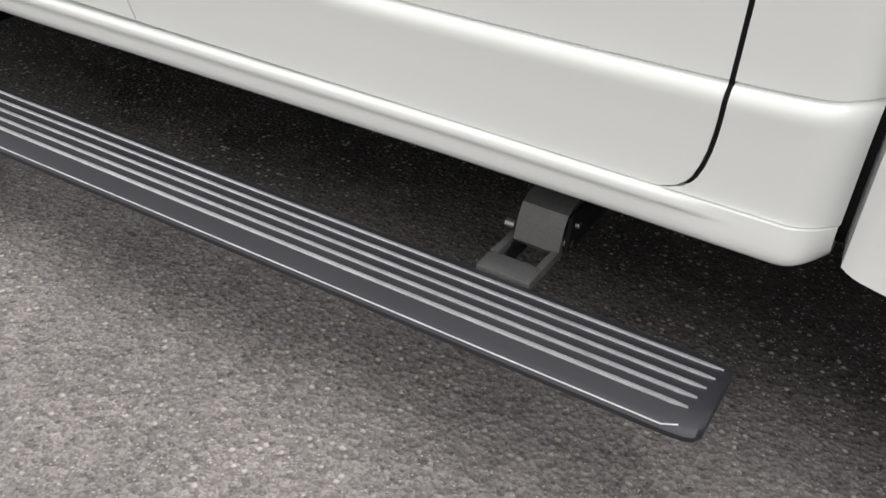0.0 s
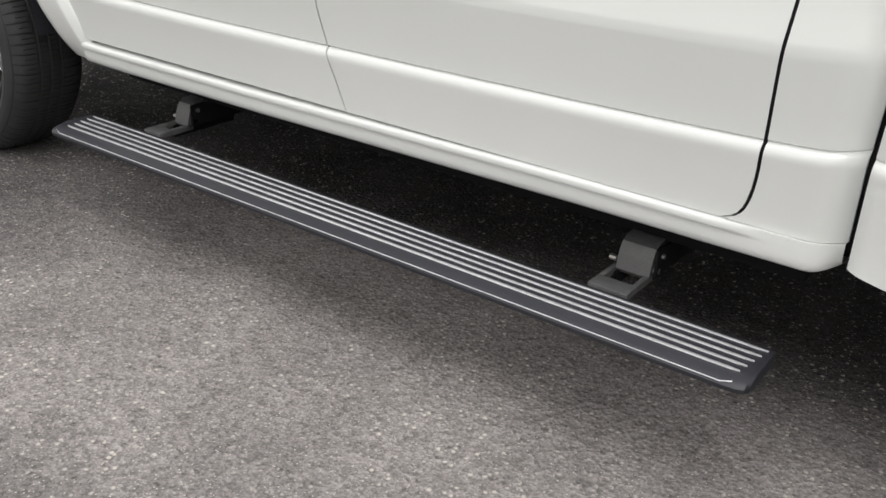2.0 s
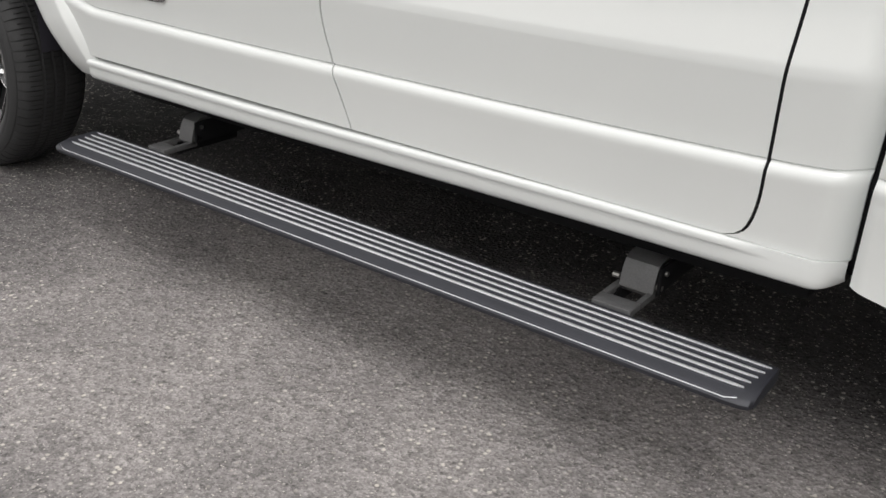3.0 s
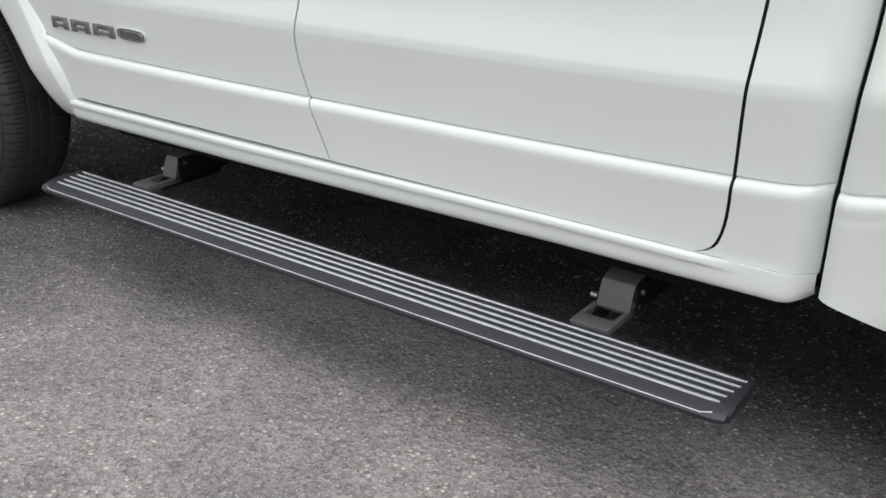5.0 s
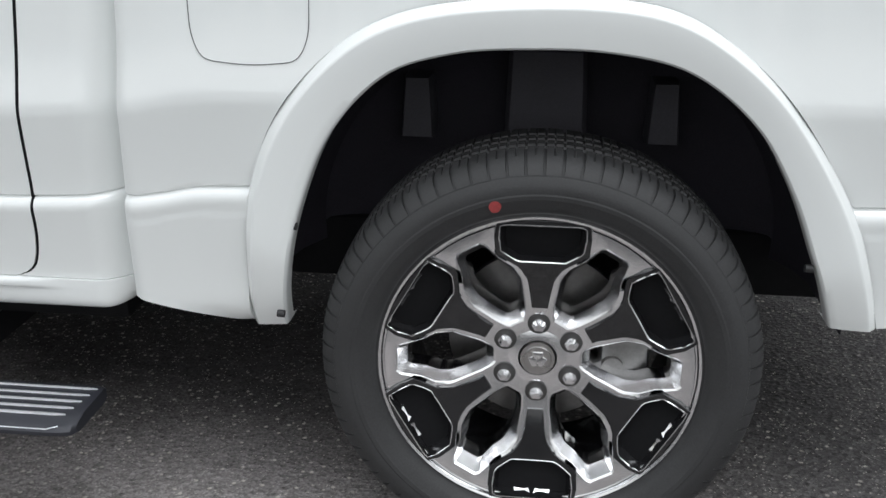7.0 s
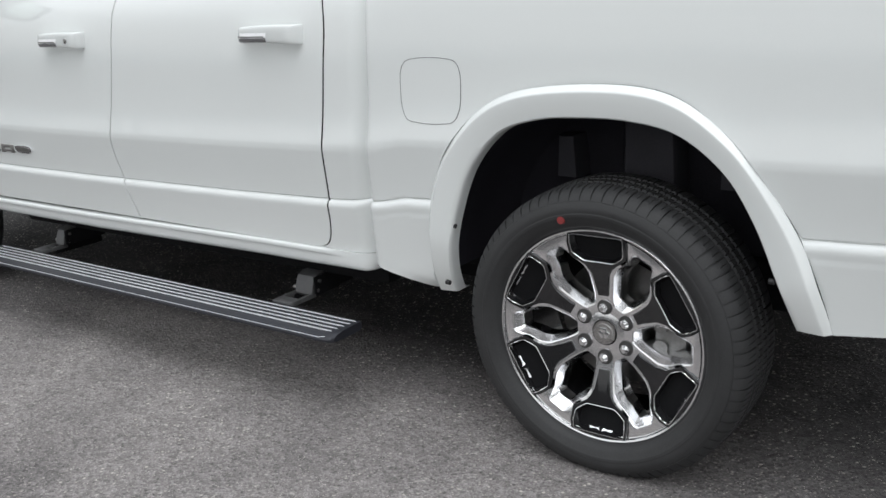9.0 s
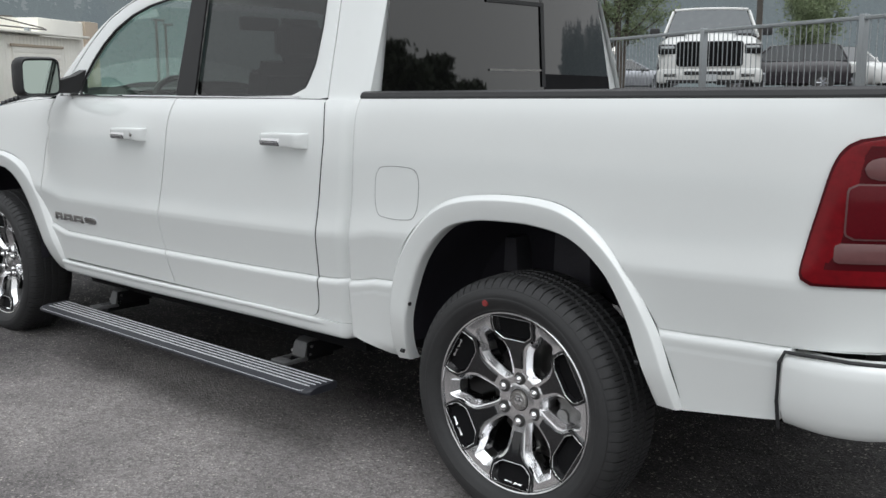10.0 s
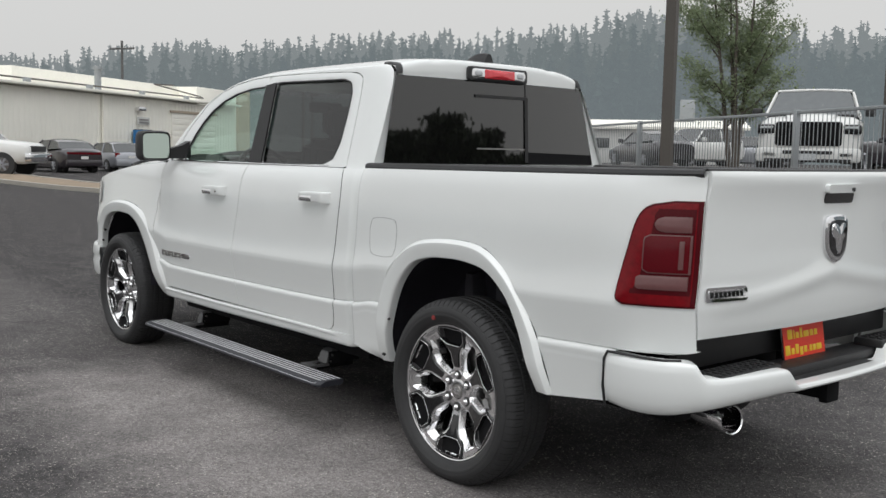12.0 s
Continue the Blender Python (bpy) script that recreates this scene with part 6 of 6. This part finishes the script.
part("bumper", Mesh().box((2.2, -.80, .32), (2.42, .80, .60), .05), CAR_DARK, sedan)
p = at_depth(EY, FW, 46, -15.75, .19)
hatch = vehicle("hatchback", "silver two-door hatchback parked beside a dark sedan", "car", pose(p.x, p.y, p.z, 0, 0, facing(44)), CAR_SILVER, HATCH, HATCH_CAB, (-1.25, 1.3), .30, .845)
lamps(hatch, "tail_lamp", 2.02, .80, .66, LENS_RED)
part("bumper", Mesh().box((1.9, -.76, .30), (2.16, .76, .60), .05), CAR_SILVER, hatch)
part("number_plate", Mesh().box((2.08, -.16, .66), (2.11, .16, .77)), CAR_WHITE, hatch)
p = at_depth(EY, FW, 37, -18.6, .19)
PICK = [(-2.75, .84, .45, .90, .98), (-2.6, .97, .42, 1.04, 1.12), (-1.9, 1.0, .42, 1.12, 1.20), (-1.3, 1.0, .42, 1.16, 1.24), (.7, 1.0, .42, 1.16, 1.20), (.75, 1.0, .45, 1.20, 1.22), (2.7, 1.0, .50, 1.20, 1.22), (2.8, .95, .55, 1.18, 1.2)]
PICK_CAB = [(-1.35, 1.22), (-.75, 1.80), (.40, 1.82), (.66, 1.74), (.75, 1.2)]
wp = vehicle("pickup", "white pickup truck parked across the street", "pickup truck", pose(p.x, p.y, p.z, 0, 0, facing(-88)) @ Matrix.Scale(1.13, 4), CAR_WHITE, PICK, PICK_CAB, (-1.95, 1.85), .40, 1.0)
part("bumper", Mesh().box((-2.88, -.95, .50), (-2.65, .95, .78), .04), CHROME, wp, "chrome front bumper")
part("grille", Mesh().box((-2.80, -.6, .82), (-2.70, .6, 1.02), .02), BLACK_PLASTIC, wp)
part("side_step", Mesh().box((-1.2, -1.08, .40), (.8, -.96, .46), .02), BLACK_PLASTIC, wp)

HOOD_BULGE = [(-2.50, 1.16, .30), (-2.38, 1.28, .42), (-2.0, 1.355, .46), (-1.4, 1.40, .48)]
# white pickup with black grille on the raised lot, nose to the fence
ang = math.degrees(math.atan2(-.89, .45)) + 180
lp = vehicle("pickup", "white pickup with black grille behind the fence", "pickup truck", pose(-8.185, 17.565, LOT, 0, 0, ang), CAR_WHITE,
             [(-2.55, .80, .50, .98, 1.10), (-2.45, .95, .40, 1.12, 1.24), (-1.9, 1.0, .38, 1.22, 1.34), (-1.2, 1.02, .38, 1.26, 1.38), (.9, 1.02, .38, 1.2, 1.24), (2.9, 1.02, .5, 1.3, 1.32), (3.0, .98, .55, 1.28, 1.3)],
             [(-1.35, 1.34), (-.70, 1.87), (.75, 1.93), (1.05, 1.86), (1.15, 1.25)], (-1.75, 1.95), .40, 1.02, front=True)
# the sky's reflection is put into the pane's grey colour
part("windscreen", Mesh().quad_grid([[(-1.392, y, 1.372) for y in np.linspace(-.86, .86, 7)], [(-.742, y, 1.888 + .02 * (1 - (y / .7) ** 2)) for y in np.linspace(-.70, .70, 7)]]), mat("sky_grey_windscreen", (.15, .16, .165), 0.25, vary=.1, spec=.25), lp, "windscreen painted grey for the sky it reflects")
part("hood_bulge", Mesh().quad_grid([[(x, y * k, z + dz) for y, dz in ((-1.15, -.07), (-1, 0), (-.5, .018), (0, .022), (.5, .018), (1, 0), (1.15, -.07))] for x, z, k in HOOD_BULGE]), CAR_WHITE, lp, "raised centre of the hood")
part("cowl", Mesh().box((-1.46, -.84, 1.30), (-1.36, .84, 1.392), .02), BLACK_PLASTIC, lp)
part("roof_edge", Mesh().sweep([(-.72, y, 1.905 + .025 * (1 - (y / .72) ** 2)) for y in np.linspace(-.74, .74, 9)], .03, 8), CAR_WHITE, lp)
gr = part("grille", Mesh().box((-2.60, -.62, .72), (-2.48, .62, 1.20), .05), DARK, lp, "black mesh grille")
for k in range(8):
    part("grille_slat", Mesh().box((-2.615, -.54 + .145 * k, .75), (-2.59, -.50 + .145 * k, 1.17), .006), DARK, gr)
for sgn in (-1, 1):
    part("head_lamp", Mesh().box((-2.57, sgn * .80 - .17, .95), (-2.40, sgn * .80 + .17, 1.15), .04), BLACK_GLOSS, lp, "dark head lamp")
    part("lamp_strip", Mesh().box((-2.585, sgn * .79 - .13, 1.06), (-2.50, sgn * .79 + .13, 1.11), .02), HEAD_LENS, lp, "clear lamp strip")
    part("fog_slot", Mesh().box((-2.66, sgn * .72 - .14, .50), (-2.6, sgn * .72 + .14, .60), .02), BLACK_PLASTIC, lp)
part("bumper", Mesh().box((-2.66, -.98, .40), (-2.42, .98, .68), .06), CAR_WHITE, lp, "white front bumper")
part("lower_grille", Mesh().box((-2.68, -.46, .56), (-2.62, .46, .63), .015), BLACK_PLASTIC, lp)
part("lower_grille", Mesh().box((-2.68, -.80, .40), (-2.60, .80, .47), .015), BLACK_PLASTIC, lp)
part("number_plate", Mesh().box((-2.70, -.16, .44), (-2.675, .16, .57)), HEAD_LENS, lp)
E10, F10 = (2.09, -2.37), (-.704, .711)
SUV = [(-2.3, .75, .36, .82, .90), (-2.15, .90, .30, .96, 1.02), (-1.3, .96, .28, 1.06, 1.14), (-.6, .97, .28, 1.10, 1.15), (1.6, .97, .28, 1.12, 1.16), (2.2, .95, .32, 1.1, 1.15), (2.36, .90, .40, .95, 1.05)]
SUV_CAB = [(-1.0, 1.13), (-.35, 1.66), (1.5, 1.72), (1.95, 1.66), (2.25, 1.14)]
p = at_depth(E10, F10, 35.5, 14.0, LOT)
vehicle("suv", "dark grey sport utility vehicle on the raised lot", "car", pose(p.x, p.y, p.z, 0, 0, 20), CAR_DARK, SUV, SUV_CAB, (-1.45, 1.45), .37, .97)
p = at_depth(E10, F10, 37, 16.9, LOT)
sv = vehicle("suv", "white sport utility vehicle on the raised lot", "car", pose(p.x, p.y, p.z, 0, 0, 160), CAR_WHITE, SUV, SUV_CAB, (-1.45, 1.45), .37, .97)
lamps(sv, "tail_lamp", 2.28, 1.05, .80, LENS_RED)
for d, la, c, lb in ((44, 10.4, CAR_WHITE, "white car far back on the raised lot"), (46, 13.6, CAR_SILVER, "silver car far back on the raised lot"), (40, 7.6, CAR_DARK, "dark car far back on the raised lot")):
    p = at_depth((2.76, -2.62), (-.748, .664), d, la, LOT)
    vehicle("car", lb, "car", pose(p.x, p.y, p.z, 0, 0, 30 + 40 * la), c, SUV if c is CAR_WHITE else SEDAN, SUV_CAB if c is CAR_WHITE else SEDAN_CAB, (-1.4, 1.4), .34, .92, group="cars far back on the raised lot")


# ---- pale buildings beyond the raised lot ----
low = thing("low_building", "long low white building beyond the raised lot", "building", m=pose(-33.9, 44.7, LOT, 0, 0, 38))
part("wall", Mesh().box((-6.5, 0, 0), (5.5, 8, 2.1), .02), CAR_WHITE, low)
part("roof", Mesh().quad_grid([[(-6.8, -.4, 2.05), (5.8, -.4, 2.05)], [(-6.8, -.4, 2.2), (5.8, -.4, 2.2)], [(-6.8, 4, 2.75), (5.8, 4, 2.75)], [(-6.8, 8.3, 2.1), (5.8, 8.3, 2.1)]]), PALE_ROOF, low, "pale low roof")
for k in range(5):
    part("window", Mesh().box((-5.8 + 2.2 * k, -.04, .9), (-4.6 + 2.2 * k, .05, 1.5), .01), CAR_GLASS, low)
part("roof_unit", Mesh().box((1.8, 3, 2.4), (2.7, 4, 4.0), .03), GALV, low, "grey roof vent")
board_ = thing("sign_board", "small dark and white sign above the building", "sign", m=pose(-29.6, 33.2, LOT, 0, 0, 38))
part("post", Mesh().tube((0, 0, 0), (0, 0, 2.2), .05, None, 8), POLE_BROWN, board_)
part("panel", Mesh().box((-.45, -.04, 2.0), (.45, .04, 3.0), .01), BLACK_PLASTIC, board_)
part("face", Mesh().box((-.36, -.055, 2.1), (.36, -.03, 2.6), .005), CAR_WHITE, board_)


# ---- trees ----
def leaf_tree(name, label, x, y, z, h, spread, leaves, mat_leaf, seed, leaf=.16, trunks=1, group=""):
    rnd = random.Random(seed)
    t = thing(name, label, "tree", group, m=pose(x, y, z))
    wood, crown = Mesh(), Mesh()
    tips = []
    for k in range(trunks):
        lean = Vector((rnd.uniform(-.12, .12), rnd.uniform(-.12, .12), 1))
        base = Vector((rnd.uniform(-.15, .15), rnd.uniform(-.15, .15), 0)) * (trunks > 1)
        pts = [base + lean * h * s + Vector((rnd.uniform(-.05, .05), rnd.uniform(-.05, .05), 0)) * h * .2 * s for s in (0, .2, .4, .6, .8, .97)]
        wood.sweep(pts, [.022 * h * (1 - .95 * s) / (1 + .3 * (trunks - 1)) for s in (0, .2, .4, .6, .8, .97)], 7)
        for j in range(13):
            s = rnd.uniform(.18, .92)
            i = int(s / .2)
            o = pts[min(i, 4)].lerp(pts[min(i + 1, 5)], (s - .2 * i) / .2)
            az = rnd.uniform(0, 2 * math.pi)
            ln = spread * (1.1 - .75 * s) * rnd.uniform(.6, 1.1)
            e = o + Vector((math.cos(az) * ln, math.sin(az) * ln, ln * rnd.uniform(.5, 1.3)))
            mid_ = o.lerp(e, .5) + Vector((0, 0, -.06 * ln))
            wood.sweep([o, mid_, e], [.006 * h * (1.1 - s), .004 * h * (1.1 - s), .001 * h], 5)
            for q in range(5):
                tips.append(o.lerp(e, .25 + .2 * q) + Vector((rnd.gauss(0, .1), rnd.gauss(0, .1), rnd.gauss(0, .1))) * spread * .5)
        tips.append(pts[-1])
    for i in range(leaves):
        c = rnd.choice(tips) + Vector((rnd.gauss(0, 1), rnd.gauss(0, 1), rnd.gauss(0, .8))) * spread * rnd.choice((.06, .08, .10, .16))
        if c.z > h * 1.04 or c.z < h * .12:
            continue
        u = Vector((rnd.gauss(0, 1), rnd.gauss(0, 1), rnd.gauss(0, 1))).normalized()
        v = u.cross(Vector((rnd.gauss(0, 1), rnd.gauss(0, 1), rnd.gauss(0, 1)))).normalized()
        s = leaf * rnd.uniform(.5, 1.2)
        b0 = len(crown.v)
        crown.v.extend([tuple(c + u * s), tuple(c + v * s * .55), tuple(c - u * s), tuple(c - v * s * .55)])
        crown.f.append((b0, b0 + 1, b0 + 2, b0 + 3))
    part("trunk", wood, BARK, t)
    me = bpy.data.meshes.new("crown")
    me.from_pydata(crown.v, [], crown.f)
    me.materials.append(mat_leaf)
    new("crown", me).parent = t
    return t


leaf_tree("tree", "slender green tree with open crown behind the fence", -14.3, 23.7, LOT, 7.6, 1.75, 46000, LEAF, 5, .044, 4)
leaf_tree("tree", "green tree at the edge of the raised lot", -14.0, 38.0, LOT, 5.0, 1.9, 20000, LEAF, 9, .065, 3)
for k, (tx, ty, th) in enumerate(((46, 28, 5.9), (43.5, 32, 6.6), (40, 36, 5.6), (49, 24, 5.4), (37.5, 38.5, 4.0))):
    leaf_tree("tree", "broad dark tree across the lot", tx, ty, 0, th, 4.2, 9000, LEAF_DARK, 20 + k, .36, 2, "trees across the lot")


# ---- wooded hills far off, with a haze glow ----
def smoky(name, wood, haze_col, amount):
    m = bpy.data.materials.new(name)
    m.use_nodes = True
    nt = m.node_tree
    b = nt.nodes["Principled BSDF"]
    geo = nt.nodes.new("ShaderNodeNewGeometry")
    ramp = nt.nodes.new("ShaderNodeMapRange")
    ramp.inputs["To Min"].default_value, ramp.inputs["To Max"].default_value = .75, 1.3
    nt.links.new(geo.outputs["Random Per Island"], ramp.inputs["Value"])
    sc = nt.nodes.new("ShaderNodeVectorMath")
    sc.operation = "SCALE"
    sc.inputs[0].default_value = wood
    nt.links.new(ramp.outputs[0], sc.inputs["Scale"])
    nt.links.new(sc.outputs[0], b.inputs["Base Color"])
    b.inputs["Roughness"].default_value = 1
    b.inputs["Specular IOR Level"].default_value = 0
    # emission paints the haze into trees and hill; nothing hangs in the air
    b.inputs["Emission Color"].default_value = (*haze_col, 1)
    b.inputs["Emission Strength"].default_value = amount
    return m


def conifers(name, label, radius, depth, a0, a1, n, hmin, hmax, tops, scale, material, seed, low=.70):
    """Ragged conifers whose tips follow the skyline given for 250 m."""
    rnd = random.Random(seed)
    ms = Mesh()
    for i in range(n):
        a = a0 + (a1 - a0) * (i + rnd.random()) / n
        r = radius + depth * rnd.random()
        x, y = r * math.cos(a), r * math.sin(a)
        h = hmin + (hmax - hmin) * rnd.random() ** 1.4
        tip = tops(math.degrees(a)) * r / 250 * scale * (low + (1.04 - low) * rnd.random() ** .7)
        z0 = tip - h
        w = h * rnd.uniform(.15, .24)
        tiers = 15
        lean = rnd.uniform(-.02, .02)
        for k in range(tiers):
            s = k / tiers
            zb, zt = z0 + h * (.05 + .95 * s), z0 + h * (.05 + .95 * min(1, s + .16))
            rw = w * (1 - s) ** .85 * rnd.uniform(.7, 1.2) + .05
            for q in range(8):
                t, rr = rnd.random() * 6.28, rw * rnd.uniform(.7, 1.5)
                zc, hw = zb + (zt - zb) * rnd.uniform(.1, .9), .10 * rr + .08
                cx, cy_ = x + lean * h * s, y
                b0 = len(ms.v)
                ms.v.extend([(cx - hw * math.sin(t), cy_ + hw * math.cos(t), zc + .06 * rr), (cx + rr * math.cos(t), cy_ + rr * math.sin(t), zc - rr * rnd.uniform(.05, .5)), (cx + hw * math.sin(t), cy_ - hw * math.cos(t), zc + .06 * rr), (cx + .5 * rr * math.cos(t), cy_ + .5 * rr * math.sin(t), zc - .55 * rr)])
                ms.f.extend([(b0, b0 + 1, b0 + 3), (b0 + 3, b0 + 1, b0 + 2)])
            rw *= .55
            b0 = len(ms.v)
            seg = 6
            off = rnd.random() * 6.28
            for q in range(seg):
                t = off + 2 * math.pi * q / seg
                rr = rw * rnd.uniform(.25, 1.45)
                ms.v.append((x + rr * math.cos(t) + lean * h * s, y + rr * math.sin(t), zb + rnd.uniform(-.045, .03) * h))
            ms.v.append((x + lean * h * s, y, zt))
            for q in range(seg):
                ms.f.append((b0 + q, b0 + (q + 1) % seg, b0 + seg))
    me = bpy.data.meshes.new(name)
    me.from_pydata(ms.v, [], ms.f)
    me.materials.append(material)
    tagged(new(name, me), label, "forest", kind="stuff")


skyline = hermite([60, 100, 116, 121, 125, 129, 133, 140, 145, 149, 156, 160, 164, 175, 200], [26, 30, 32.5, 33, 38, 38, 33.5, 31.5, 31, 28.5, 26.5, 24, 22, 19, 15])
HAZE_GLOW_FAR = smoky("haze_glow_far_wood", (.014, .018, .017), (.285, .306, .308), 1.0)
HAZE_GLOW_MID = smoky("haze_glow_mid_wood", (.02, .028, .024), (.205, .228, .234), 1.0)
HAZE_GLOW_NEAR = smoky("haze_glow_near_wood", (.02, .028, .024), (.192, .216, .226), 1.0)
conifers("far_forest", "conifer forest on distant hills, pale from a haze glow", 350, 60, radians(60), radians(200), 1050, 20, 34, skyline, 1.0, HAZE_GLOW_FAR, 3, .82)
conifers("middle_forest", "conifer forest on the hillside, blue-grey from a haze glow", 265, 60, radians(60), radians(200), 820, 16, 27, skyline, .93, HAZE_GLOW_MID, 4, .62)
conifers("near_forest", "conifers lower on the hillside with a darker haze glow", 215, 40, radians(60), radians(152), 420, 15, 24, skyline, .88, HAZE_GLOW_NEAR, 8, .45)
# unseen ring of conifers, added to give the truck something to reflect
conifers("unseen_forest", "unseen ring of haze-glowing conifers, added for reflections", 300, 50, radians(200), radians(420), 500, 9, 16, const(9.0), 1.0, HAZE_GLOW_MID, 6, .5)
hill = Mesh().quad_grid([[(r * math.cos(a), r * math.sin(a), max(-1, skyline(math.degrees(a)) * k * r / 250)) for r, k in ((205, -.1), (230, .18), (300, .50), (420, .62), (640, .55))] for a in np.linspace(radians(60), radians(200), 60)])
tagged(part("hill", hill, HAZE_GLOW_NEAR), "wooded hillside with a haze glow", "hill", kind="structure")
